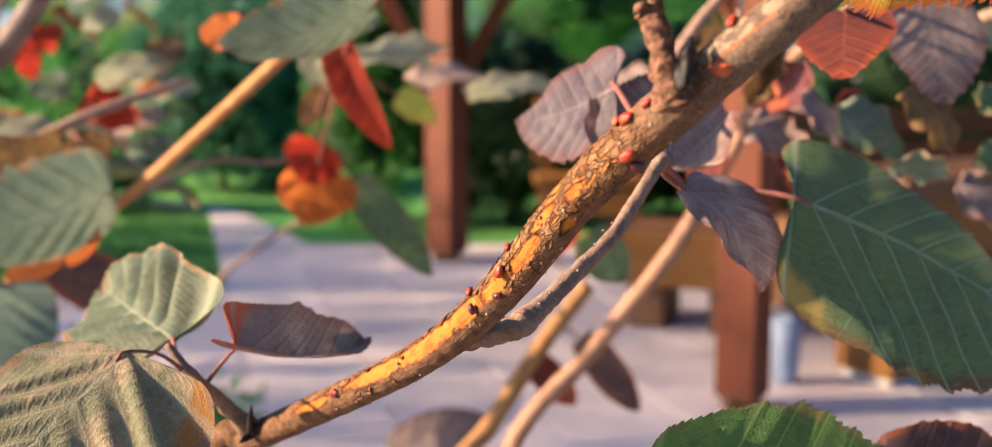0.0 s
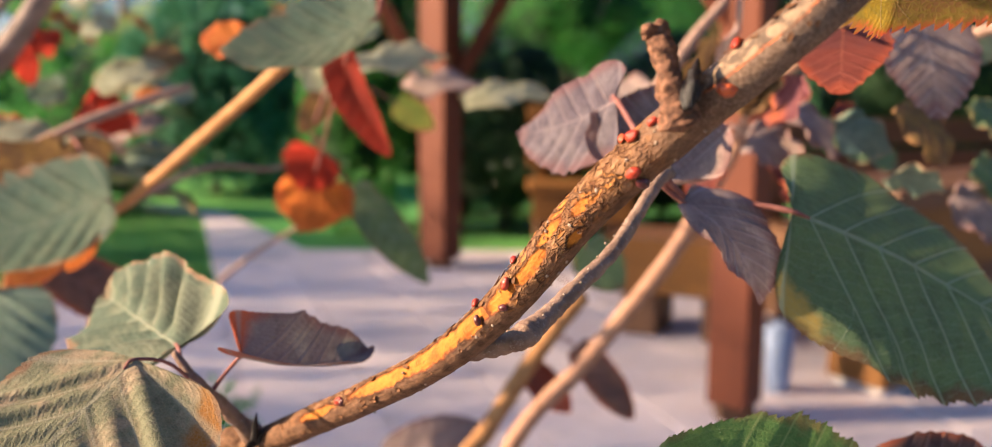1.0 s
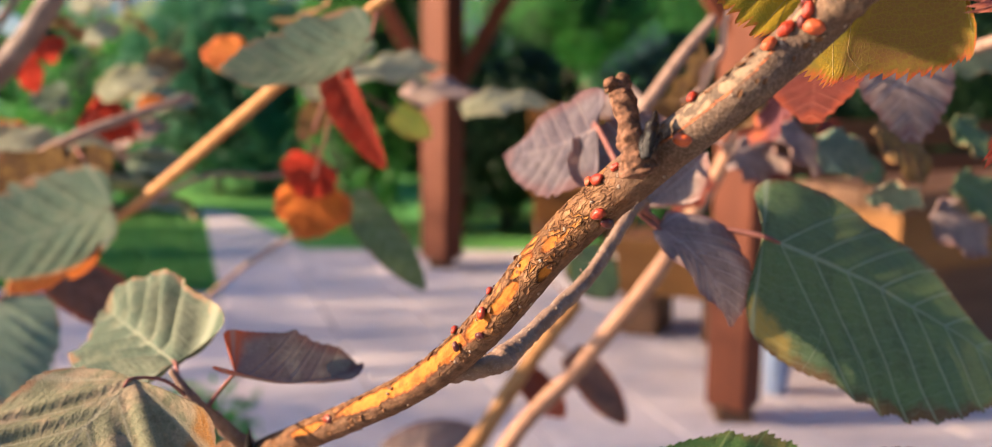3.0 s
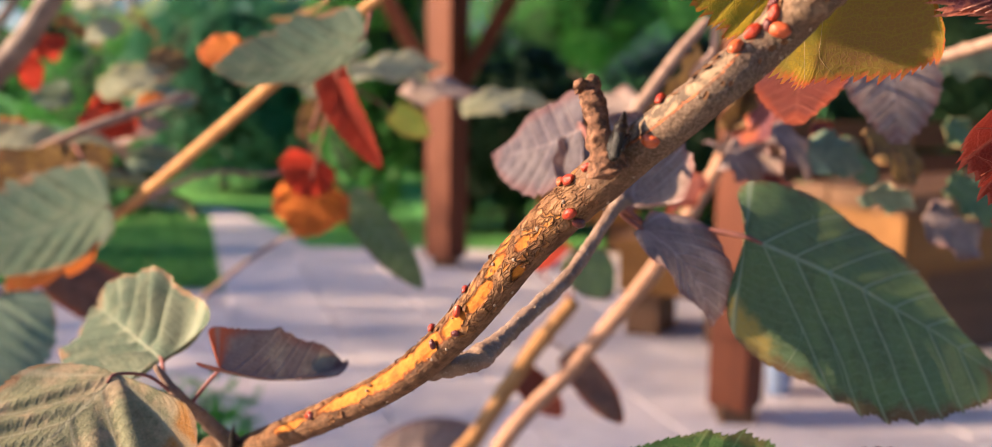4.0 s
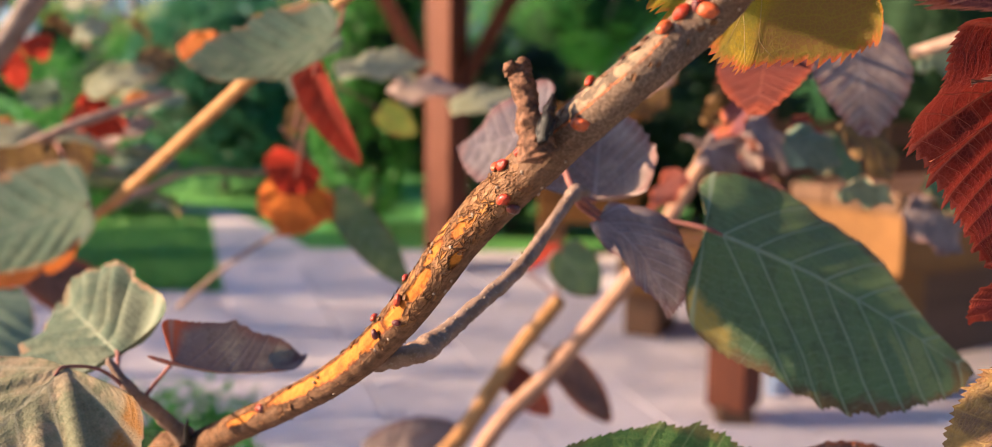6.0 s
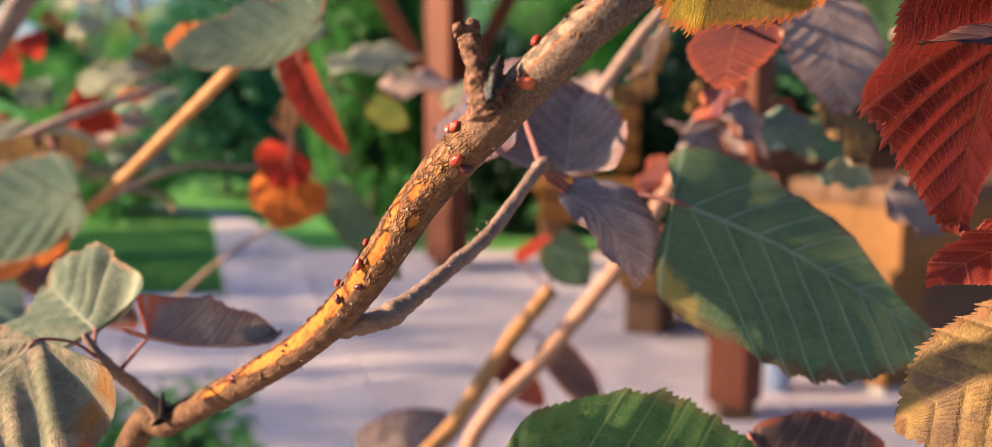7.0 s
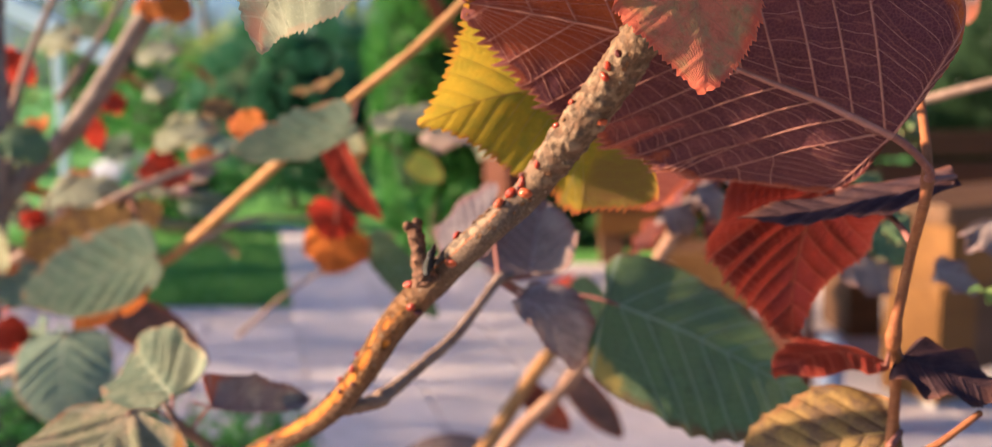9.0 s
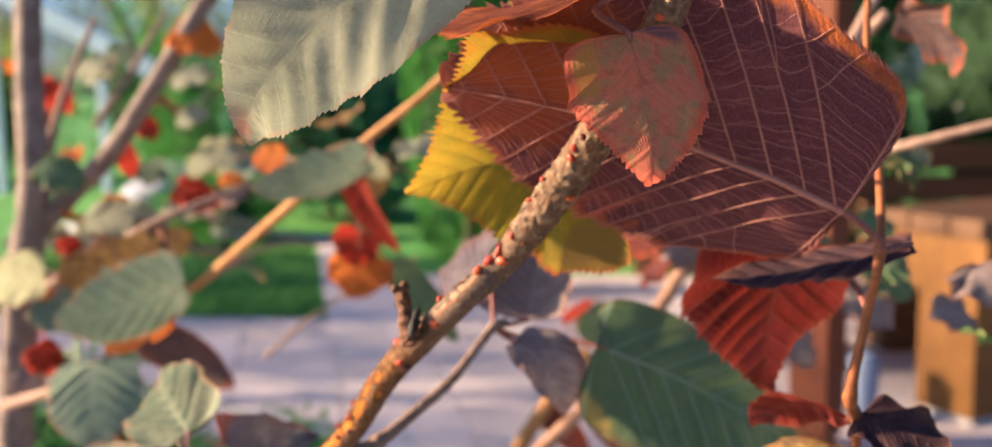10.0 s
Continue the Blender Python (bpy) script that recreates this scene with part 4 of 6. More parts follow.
for q, r, (tan, s, b) in zip(axis, runs, axes):
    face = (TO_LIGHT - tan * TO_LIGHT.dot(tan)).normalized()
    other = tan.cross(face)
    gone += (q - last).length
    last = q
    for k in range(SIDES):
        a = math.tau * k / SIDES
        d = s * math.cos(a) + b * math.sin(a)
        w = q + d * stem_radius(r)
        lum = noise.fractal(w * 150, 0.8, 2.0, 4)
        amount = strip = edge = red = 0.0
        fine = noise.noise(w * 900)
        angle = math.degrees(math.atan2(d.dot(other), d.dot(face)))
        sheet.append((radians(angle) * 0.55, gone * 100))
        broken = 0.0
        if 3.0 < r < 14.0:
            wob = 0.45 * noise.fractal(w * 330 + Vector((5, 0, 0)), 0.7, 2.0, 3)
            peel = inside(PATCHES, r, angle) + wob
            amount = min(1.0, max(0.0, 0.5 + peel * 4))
            edge = math.exp(-(peel / 0.24) ** 2)
            ash = inside(GREY_STRIPS, r, angle) + 0.5 * wob
            strip = min(1.0, max(0.0, 0.5 + ash * 4))
            red = math.exp(-((ash + 0.22) / 0.16) ** 2) if angle > 5 else 0.0
            edge = max(edge, 0.9 * math.exp(-(ash / 0.10) ** 2))
            broken = min(1.0, max(0.0, (r - 6.9) / 0.4)) * min(1.0, max(0.0, (9.0 - r) / 0.35)) * min(1.0, max(0.0, (100 - angle) / 30))
            broken = max(broken, min(1.0, max(0.0, (r - 4.3) / 0.4)) * min(1.0, max(0.0, (7.2 - r) / 0.3)) * min(1.0, max(0.0, (35 - angle) / 30)) * 0.8)
            broken *= min(1.0, max(0.0, 0.75 + 0.8 * noise.noise(w * 120)))
            broken *= 1 - amount
        rise = 0.00022 * lum + 0.00008 * fine - 0.0005 * amount - 0.00025 * strip + 0.00035 * edge * max(0, lum + 0.5) + 0.0002 * broken * fine
        if r > 11.2:
            crust = min(1.0, (r - 11.2) / 0.8)
            rise += crust * (0.0011 * max(0, noise.noise(w * 300)) + 0.0008 * max(0, noise.noise(w * 620)))
            strip = max(strip, 0.85 * crust * min(1.0, max(0.0, 0.55 + 1.3 * noise.noise(w * 300))))
        verts.append(w + d * rise - ORIGIN)
        bare.append(amount)
        lip.append(min(1.0, edge))
        grey.append(strip)
        rust.append(red)
        aged.append(min(1.0, max(0.0, (r - 8.8) / 0.8)) * min(1.0, max(0.25, (12.0 - r) / 0.8)))
        cracked.append(broken)
for j in range(len(axis) - 1):
    for k in range(SIDES):
        faces.append((j * SIDES + k, j * SIDES + (k + 1) % SIDES, (j + 1) * SIDES + (k + 1) % SIDES, (j + 1) * SIDES + k))
data = bpy.data.meshes.new("branch")
data.from_pydata(verts, [], faces)
for key, values in (("bare", bare), ("lip", lip), ("grey", grey), ("rust", rust), ("aged", aged), ("crackle", cracked)):
    data.attributes.new(key, "FLOAT", "POINT").data.foreach_set("value", values)
layer = data.uv_layers.new(name="UVMap")
layer.data.foreach_set("uv", [c for loop in data.loops for c in sheet[loop.vertex_index]])
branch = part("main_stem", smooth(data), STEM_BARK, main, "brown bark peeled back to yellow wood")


def flake_mesh(seed):
    """A small curled chip of bark."""
    rnd = random.Random(seed)
    bm = bmesh.new()
    rows = []
    for i in range(6):
        u = i / 5
        w = math.sin(math.pi * (0.12 + 0.76 * u)) * rnd.uniform(0.75, 1.1)
        curl = 0.35 * u * u + rnd.uniform(-0.05, 0.05)
        rows.append([bm.verts.new((x * w * 0.5, u - 0.5, curl + 0.12 * abs(x) + dz)) for dz in (0, -0.07) for x in (-1, 0, 1)])
    for p, q in zip(rows, rows[1:]):
        for k in (0, 1, 3, 4):
            bm.faces.new((p[k], p[k + 1], q[k + 1], q[k]))
        bm.faces.new((p[0], p[3], q[3], q[0]))
        bm.faces.new((p[2], q[2], q[5], p[5]))
    data = bpy.data.meshes.new("bark_flake")
    bm.normal_update()
    bm.to_mesh(data)
    bm.free()
    data.materials.append(FLAKE)
    return smooth(data)


FLAKES = [flake_mesh(k) for k in range(5)]
rnd = random.Random(11)
for k in range(120):
    r = rnd.uniform(4.3, 8.9) if k < 70 else rnd.uniform(9.3, 14.6)
    angle = rnd.choice((rnd.uniform(-60, -22), rnd.uniform(-30, 20), rnd.uniform(40, 75)))
    p, d, tan = stem_point(r, angle, rnd.uniform(-0.0001, 0.0002))
    size = rnd.uniform(0.0009, 0.0024)
    turn = Matrix.Rotation(rnd.uniform(-0.8, 0.8) + (math.pi if rnd.random() < 0.5 else 0), 3, d)
    y = turn @ tan
    x = y.cross(d)
    m = Matrix((x, y, d)).transposed().to_4x4()
    ob = part("bark_flake", FLAKES[k % 5], None, branch)
    ob.matrix_basis = Matrix.Translation(p - ORIGIN) @ m @ Matrix.Diagonal((size * 0.75, size * rnd.uniform(0.9, 1.5), size * 0.6, 1))


def insect_mesh(seed):
    """A smooth domed scale insect with a slight ridge, stuck on by its flat side."""
    bm = bmesh.new()
    bmesh.ops.create_uvsphere(bm, u_segments=20, v_segments=14, radius=1)
    for v in bm.verts:
        c = v.co
        k = 1 + 0.16 * noise.noise(c * 1.4 + Vector((seed, 0, 0))) + 0.10 * noise.noise(c * 3.5 + Vector((0, seed, 0)))
        v.co = Vector((c.x * 0.82 * k, c.y * k, (c.z if c.z > 0 else c.z * 0.35) * 0.85 * k))
    for f in bm.faces:
        f.smooth = True
    data = bpy.data.meshes.new("scale_insect")
    bm.to_mesh(data)
    bm.free()
    return data


INSECTS = {m.name: [insect_mesh(i + 3 * j) for i in range(3)] for j, m in enumerate((INSECT_RED, INSECT_ORANGE, INSECT_DARK))}
for group_name, kind in (("amber_insect", INSECT_RED), ("orange_insect", INSECT_ORANGE), ("dark_insect", INSECT_DARK)):
    for mesh in INSECTS[group_name]:
        mesh.materials.append(kind)


def scale_insect(r, angle, size, material, turn=0.0):
    size *= 1.05
    p, d, tan = stem_point(r, angle, 0.0004)
    y = Matrix.Rotation(turn, 3, d) @ tan
    x = y.cross(d)
    ob = part("scale_insect", INSECTS[material.name][int(r * 10) % 3], None, branch, {"amber_insect": "glossy amber-red scale insect", "orange_insect": "glossy orange scale insect", "dark_insect": "glossy blackish-brown scale insect"}[material.name])
    ob.matrix_basis = Matrix.Translation(p - ORIGIN) @ Matrix((x, y, d)).transposed().to_4x4() @ Matrix.Diagonal((size, size * 1.2, size * 0.9, 1))


for row in ((4.93, 4, 0.0014, INSECT_RED), (4.97, 14, 0.0011, INSECT_DARK), (6.73, -30, 0.0013, INSECT_RED), (6.73, 26, 0.0013, INSECT_DARK), (7.02, 50, 0.0012, INSECT_DARK), (7.17, 11, 0.0015, INSECT_RED),
            (7.32, -30, 0.0012, INSECT_RED), (8.70, -30, 0.0013, INSECT_ORANGE), (8.82, -8, 0.0017, INSECT_RED), (8.65, 58, 0.0016, INSECT_RED), (8.62, 92, 0.0016, INSECT_DARK), (9.1, 10, 0.0010, INSECT_RED),
            (9.26, 36, 0.0017, INSECT_DARK), (9.55, 48, 0.0018, INSECT_ORANGE), (9.72, -35, 0.0015, INSECT_RED), (10.52, 2, 0.0017, INSECT_ORANGE), (10.92, 0, 0.0018, INSECT_RED), (11.27, 44, 0.0020, INSECT_ORANGE),
            (11.37, 10, 0.0016, INSECT_RED), (11.2, 18, 0.0014, INSECT_DARK), (11.45, -10, 0.0013, INSECT_DARK), (11.85, 20, 0.0012, INSECT_RED), (12.3, -12, 0.0012, INSECT_RED), (12.6, 100, 0.0015, INSECT_ORANGE),
            (12.55, -20, 0.0012, INSECT_RED), (12.95, 30, 0.0014, INSECT_RED), (13.05, 20, 0.0013, INSECT_RED), (13.2, 25, 0.0012, INSECT_DARK), (14.9, 40, 0.0015, INSECT_ORANGE)):
    scale_insect(*row, turn=row[1] * 0.05)

rnd = random.Random(5)
dots = bmesh.new()
for _ in range(80):
    p, d, tan = stem_point(rnd.uniform(3.0, 15.8), rnd.uniform(-20, 140), -0.0001)
    size = rnd.uniform(0.00025, 0.0006)
    bmesh.ops.create_icosphere(dots, subdivisions=1, radius=size, matrix=Matrix.Translation(p - ORIGIN) @ Matrix.Rotation(rnd.uniform(0, 3), 4, "X") @ Matrix.Diagonal((1, 1.5, 0.8, 1)))
tagged(part("lenticel_speckle", dots, LENTICEL, branch, "pale raised lenticels"), kind="stuff")

stub = part("twig_stub", tube([(0.0372, 0.2204, 1.1419), (0.0355, 0.2207, 1.1470), (0.0344, 0.2219, 1.1522), (0.0335, 0.2236, 1.1568), (0.0328, 0.2240, 1.1598)], [0.0050, 0.0031, 0.0027, 0.0027, 0.0025], LINE[0], 36, 24, 0.20, 430, knots=((3.3, 0.2, 0.3), (1.4, 0.15, 0.2))), STUB_BARK, main, "broken knobbly twig stub")
for target, rr in (((0.0296, 0.2243, 1.1620), 0.0017), ((0.0337, 0.2276, 1.1633), 0.0014)):
    part("broken_tip", tube([(0.0330, 0.2249, 1.1586), Vector((0.0328, 0.2250, 1.1597)).lerp(Vector(target), 0.5), target], [0.0021, 0.0018, rr], LINE[0], 20, 12, 0.55, 900), STUB_BARK, stub)
for pts, rr in (([(0.0380, 0.2159, 1.1455), (0.0386, 0.2165, 1.1497), (0.0397, 0.2191, 1.1534), (0.0403, 0.2204, 1.1557)], 0.0016), ([(0.0373, 0.2159, 1.1451), (0.0376, 0.2184, 1.1489), (0.0379, 0.2198, 1.1517)], 0.0013), ([(0.0393, 0.2151, 1.1470), (0.0403, 0.2165, 1.1498), (0.0415, 0.2178, 1.1511)], 0.0009)):
    part("dead_bud", tube(pts, [rr * 0.7, rr] + [rr * 0.8] * (len(pts) - 3) + [rr * 0.15], LINE[0], 12, 8, 0.4, 500), DEAD_BUD, main, "shrivelled black dead bud")
for k, (r, angle) in enumerate(((9.02, 0), (9.12, 30))):
    scale_insect(r, angle, 0.0011, INSECT_RED)

# side twig with purple and green leaves
twig = part("side_twig", tube([(-0.0137, 0.2900, 1.0728), (0.0027, 0.2867, 1.0769), (0.0082, 0.2900, 1.0790), (0.0169, 0.3000, 1.0845), (0.0346, 0.3200, 1.0968), (0.0467, 0.3361, 1.1103), (0.0545, 0.3476, 1.1192), (0.0595, 0.3610, 1.1179)], [0.0032, 0.0033, 0.0032, 0.0027, 0.0024, 0.0022, 0.0022, 0.0018], LINE[0], 22, 16, 0.22, 330, knots=((1.8, 0.25, 0.5), (6.0, 0.3, 0.25))), GREY_TWIG, main, "thin grey side twig with pale dots")
rnd = random.Random(8)
for k in range(10):
    a = Vector((0.0128, 0.2944, 1.0815)).lerp(Vector((0.0467, 0.3361, 1.1103)), k / 10)
    bm = bmesh.new()
    bmesh.ops.create_icosphere(bm, subdivisions=1, radius=0.00045, matrix=Matrix.Translation(a - ORIGIN + Vector((rnd.uniform(-0.001, 0.001), -0.0022, rnd.uniform(0, 0.002)))))
    part("lenticel", bm, LENTICEL, twig)
node_a = (0.0546, 0.3484, 1.1182)
leaf(main, (0.1053, 0.3713, 1.1039), (0.2146, 0.3831, 1.0452), (-0.126, 0.478, 0.869), 0.0952, GREEN, bow=0.025, bend=0.026, folds=(-0.09, -0.20), curls=(-0.09, -0.21), twist=-0.25, skew=-0.04, lobe=0.13, point=-0.19, drip=0.03, wave=0.04, pleat=0.012, fine=True, tooth=0.006, cord=0.62, pairs=9, label="large dark green hazel leaf with pale veins", stalk=[node_a, (0.0712, 0.3735, 1.1060), (0.0924, 0.3750, 1.1055)], stalk_width=0.0011)
leaf(main, (0.0638, 0.3600, 1.1082), (0.0886, 0.3455, 1.0754), (0.756, 0.647, 0.099), 0.0444, PURPLE, bow=0.092, bend=0.084, folds=(0.19, -0.06), curls=(0.15, -0.07), twist=0.00, skew=0.26, lobe=0.11, point=-0.04, drip=-0.00, wave=0.06, pleat=0.016, tooth=0.011, fine=True, cord=0.4, label="small dusky purple hazel leaf", stalk=[node_a, (0.0573, 0.3567, 1.1133)], seed=2)
leaf(main, (0.0462, 0.4102, 1.1419), (0.0082, 0.4624, 1.1250), (0.290, 0.280, 0.915), 0.0451, DARK_PURPLE, bow=-0.023, bend=-0.028, folds=(-0.07, -0.01), curls=(-0.10, -0.02), lobe=0.10, point=0.29, wave=0.06, pleat=0.028, tooth=0.010, fine=True, cord=0.4, label="dusky purple hazel leaf beside the branch", seed=3, stalk=[node_a])
leaf(main, (0.0670, 0.4083, 1.1091), (0.0723, 0.4358, 1.1475), (0.979, -0.106, -0.174), 0.0624, PURPLE, bow=-0.038, folds=(0.16, 0.29), curls=(0.19, 0.42), twist=-0.06, skew=-0.16, lobe=0.11, point=0.36, wave=0.06, pleat=0.018, tooth=0.009, fine=True, cord=0.4, label="dusky purple hazel leaf beside the branch", seed=4, stalk=[node_a])
# twig with the pleated leaves low on the branch
low = part("side_twig", tube([(-0.0859, 0.3572, 1.0231), (-0.0951, 0.3492, 1.0372), (-0.1009, 0.3405, 1.0472), (-0.1093, 0.3422, 1.0580)], [0.0030, 0.0027, 0.0020, 0.0012], LINE[0], 14, 8, 0.2, 300, knots=((0.1, 0.4, 0.2), (2.0, 0.3, 0.2))), GREY_TWIG, main, "thin grey side twig")
for target in ((-0.0831, 0.3469, 1.0357), (-0.0784, 0.3512, 1.0308), (-0.0874, 0.3450, 1.0229)):
    part("bud_scale", tube([(-0.0852, 0.3511, 1.0234), Vector((-0.0852, 0.3511, 1.0234)).lerp(Vector(target), 0.5), target], [0.0016, 0.0013, 0.0002], LINE[0], 8, 5, 0.3, 500), DEAD_BUD, main)
leaf(main, (-0.0885, 0.3487, 1.0550), (-0.0486, 0.3862, 1.0486), (0.106, 0.935, 0.340), 0.0357, PURPLE_FOOT, bow=0.031, bend=-0.142, folds=(0.66, 0.63), curls=(0.35, 0.32), lobe=0.21, point=0.46, wave=0.06, pleat=0.012, fine=True, tooth=0.008, label="small folded purple leaf with an orange foot", stalk=[(-0.0975, 0.3431, 1.0440), (-0.0945, 0.3488, 1.0484)], stalk_width=0.0007, seed=5)
leaf(main, (-0.1173, 0.3740, 1.0512), (-0.1860, 0.4908, 1.0452), (0.570, 0.663, 0.484), 0.0600, OLIVE_PALE, folds=(0.30, 0.26), curls=(0.22, 0.17), twist=0.44, lobe=0.25, pairs=6, stalk_width=0.0008, wave=0.05, pleat=0.085, fine=True, tooth=0.010, label="pleated grey-green hazel leaf", stalk=[(-0.1019, 0.3406, 1.0476), (-0.1102, 0.3541, 1.0509)], seed=6)
leaf(main, (-0.1151, 0.3195, 1.0620), (-0.1500, 0.2639, 1.0258), (0.787, -0.553, -0.273), 0.0779, OLIVE, folds=(0.0, -0.02), curls=(-0.15, -0.18), bow=0.008, bend=0.016, twist=-0.19, skew=0.15, lobe=0.08, point=0.13, pairs=6, stalk_width=0.0006, wave=0.05, pleat=0.060, tooth=0.012, fine=True, label="large pleated green-brown hazel leaf", stalk=[(-0.1019, 0.3406, 1.0476), (-0.1093, 0.3346, 1.0567)], seed=7)
# leaves high on the branch
leaf(main, (0.1043, 0.2347, 1.2099), (0.0324, 0.2400, 1.1967), (-0.016, -0.229, 0.973), 0.1180, YELLOW, bow=-0.074, bend=0.044, folds=(0.01, 0.36), curls=(-0.01, 0.26), twist=0.33, skew=0.17, lobe=0.34, point=0.67, drip=0.10, pairs=10, wave=0.03, pleat=-0.010, fine=True, tooth=0.013, cord=0.3, under=True, label="yellow-green hazel leaf with red toothed margin", stalk=[stem_point(14.2, 180)[0], (0.1322, 0.2406, 1.2261)], seed=8)
leaf(main, (0.1168, 0.1600, 1.2525), (0.1232, 0.1400, 1.2084), (0.95, 0.30, 0.02), 0.0450, BLOTCHED, bow=-0.019, bend=0.05, folds=(0.0, -0.05), curls=(-0.12, -0.20), twist=0.10, skew=-0.03, lobe=0.11, point=0.32, drip=0.05, tooth=0.013, wave=0.05, pleat=0.012, fine=True, cord=0.25, label="small blotched red and green hazel leaf", stalk=[stem_point(15.4, 150)[0], (0.1075, 0.1660, 1.2620)], seed=9)
leaf(main, (0.1120, 0.1700, 1.2690), (0.0480, 0.1780, 1.2555), (0.15, 0.96, 0.22), 0.056, RUST, arch=0.02, wave=0.06, pleat=0.014, fine=True, tooth=0.020, label="flat orange-brown hazel leaf", stalk=[stem_point(15.6, 150)[0]], seed=10)

# ---- the hazel: thin red shoot with the large maroon leaf ----
shoot = thing("hazel_shoot", (0.27, 0.42, -0.03), "thin reddish hazel shoot with maroon and red leaves", "branch", "hazel branches")
SO = (0.27, 0.42, -0.03)
part("shoot_stem", tube([SO, (0.24, 0.33, 0.5), (0.2, 0.235, 0.95), (0.2050, 0.2365, 1.0952), (0.1987, 0.2201, 1.1229), (0.2039, 0.2213, 1.1530), (0.2069, 0.2173, 1.1773), (0.2139, 0.2519, 1.2080), (0.2121, 0.2668, 1.2467), (0.2154, 0.2789, 1.2992)],
     [0.005, 0.0034, 0.0024, 0.0020, 0.0020, 0.0018, 0.0017, 0.0015, 0.0014, 0.0012], SO, 18, 10, 0.14, 260, knots=((4.0, 0.38, 0.13), (6.0, 0.35, 0.12))), RED_TWIG, shoot, "orange-brown shoot with swollen nodes")
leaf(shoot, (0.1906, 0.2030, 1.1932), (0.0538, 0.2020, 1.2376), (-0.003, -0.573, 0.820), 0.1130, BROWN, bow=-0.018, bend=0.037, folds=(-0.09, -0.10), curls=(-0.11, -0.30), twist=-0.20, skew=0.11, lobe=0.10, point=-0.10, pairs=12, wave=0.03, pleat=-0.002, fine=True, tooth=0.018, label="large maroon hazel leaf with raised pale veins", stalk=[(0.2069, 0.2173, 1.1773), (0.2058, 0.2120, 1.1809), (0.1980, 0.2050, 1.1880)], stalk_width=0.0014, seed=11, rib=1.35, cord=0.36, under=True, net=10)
leaf(shoot, (0.1883, 0.2787, 1.1706), (0.1803, 0.2948, 1.1029), (0.915, 0.400, 0.045), 0.0927, CRIMSON, bow=-0.039, bend=-0.055, folds=(-0.03, -0.11), curls=(-0.04, -0.16), skew=0.06, lobe=0.05, point=0.66, drip=0.08, pairs=8, wave=0.05, pleat=0.042, fine=True, tooth=0.012, cord=0.40, rib=0.9, under=True, net=12, label="bright red hazel leaf hanging from the shoot", stalk=[(0.2045, 0.2207, 1.155), (0.2023, 0.2448, 1.1625)], seed=12)
leaf(shoot, (0.2250, 0.2439, 1.1761), (0.1512, 0.2594, 1.1597), (0.08, 0.98, 0.17), 0.036, DUSK, arch=0.03, wave=0.06, pleat=0.03, tooth=0.024, fine=True, label="dark brown folded hazel leaf", stalk=[(0.2069, 0.2173, 1.1773)], seed=13)
leaf(shoot, (0.2044, 0.2449, 1.1071), (0.1760, 0.3032, 1.0848), (-0.797, 0.602, -0.052), 0.0331, CRIMSON, bow=-0.096, bend=0.040, folds=(0.07, 0.04), curls=(0.10, 0.06), lobe=0.02, pairs=8, wave=0.08, pleat=0.03, fine=True, cord=0.35, label="curled reddish-brown hazel leaf", stalk=[(0.1987, 0.2201, 1.1229)], seed=14)
leaf(shoot, (0.2058, 0.2337, 1.1123), (0.2326, 0.2151, 1.1034), (0.1, 0.9, 0.4), 0.032, DUSK, arch=0.05, wave=0.14, pleat=0.010, fine=True, label="dark curled hazel leaf", stalk=[(0.1987, 0.2201, 1.1229)], seed=15)
leaf(shoot, (0.2080, 0.2378, 1.0835), (0.1515, 0.2623, 1.0531), (0.099, 0.877, 0.469), 0.0560, TAN_YELLOW, bow=0.092, folds=(-0.35, 0.05), curls=(-0.2, 0.0), twist=0.31, skew=-0.12, lobe=0.06, point=0.11, pairs=9, tooth=0.016, wave=0.06, pleat=0.016, fine=True, cord=0.35, label="yellowish tan hazel leaf with a shadowed fold", stalk=[(0.1986, 0.2186, 1.0847)], seed=16)
part("side_twig", tube([(0.1986, 0.2178, 1.0787), (0.2114, 0.2132, 1.0865), (0.2273, 0.2152, 1.0981)], [0.0016, 0.0013, 0.0011], SO, 10, 6, 0.1, 200), RED_TWIG, shoot)
leaf(shoot, (0.0452, 0.2821, 1.0139), (0.1426, 0.3170, 1.0069), (0.05, 0.55, 0.85), 0.080, BRIGHT_GREEN, arch=0.05, wave=0.04, pleat=0.014, fine=True, label="fresh green hazel leaf", stalk=[(0.0339, 0.3131, 0.9841), (0.2, 0.3, 0.9)], seed=17)
leaf(shoot, (0.1382, 0.3576, 1.0085), (0.1933, 0.3779, 1.0066), (0.05, 0.6, 0.8), 0.030, DARK_BROWN, arch=0.05, wave=0.08, label="dark hazel leaf", seed=18, stalk=[(0.1371, 0.3570, 1.0038), (0.2, 0.3, 0.9)])


# ---- the hazel: golden shoots and the leaves on them ----
def shoot_of(name, points, radii, material, label, down=True):
    foot = points[0]
    ob = thing(name, foot, label, "branch", "hazel branches")
    part("shoot_stem", tube(points, radii, foot, 12, 8, 0.12, 120), material, ob)
    return ob


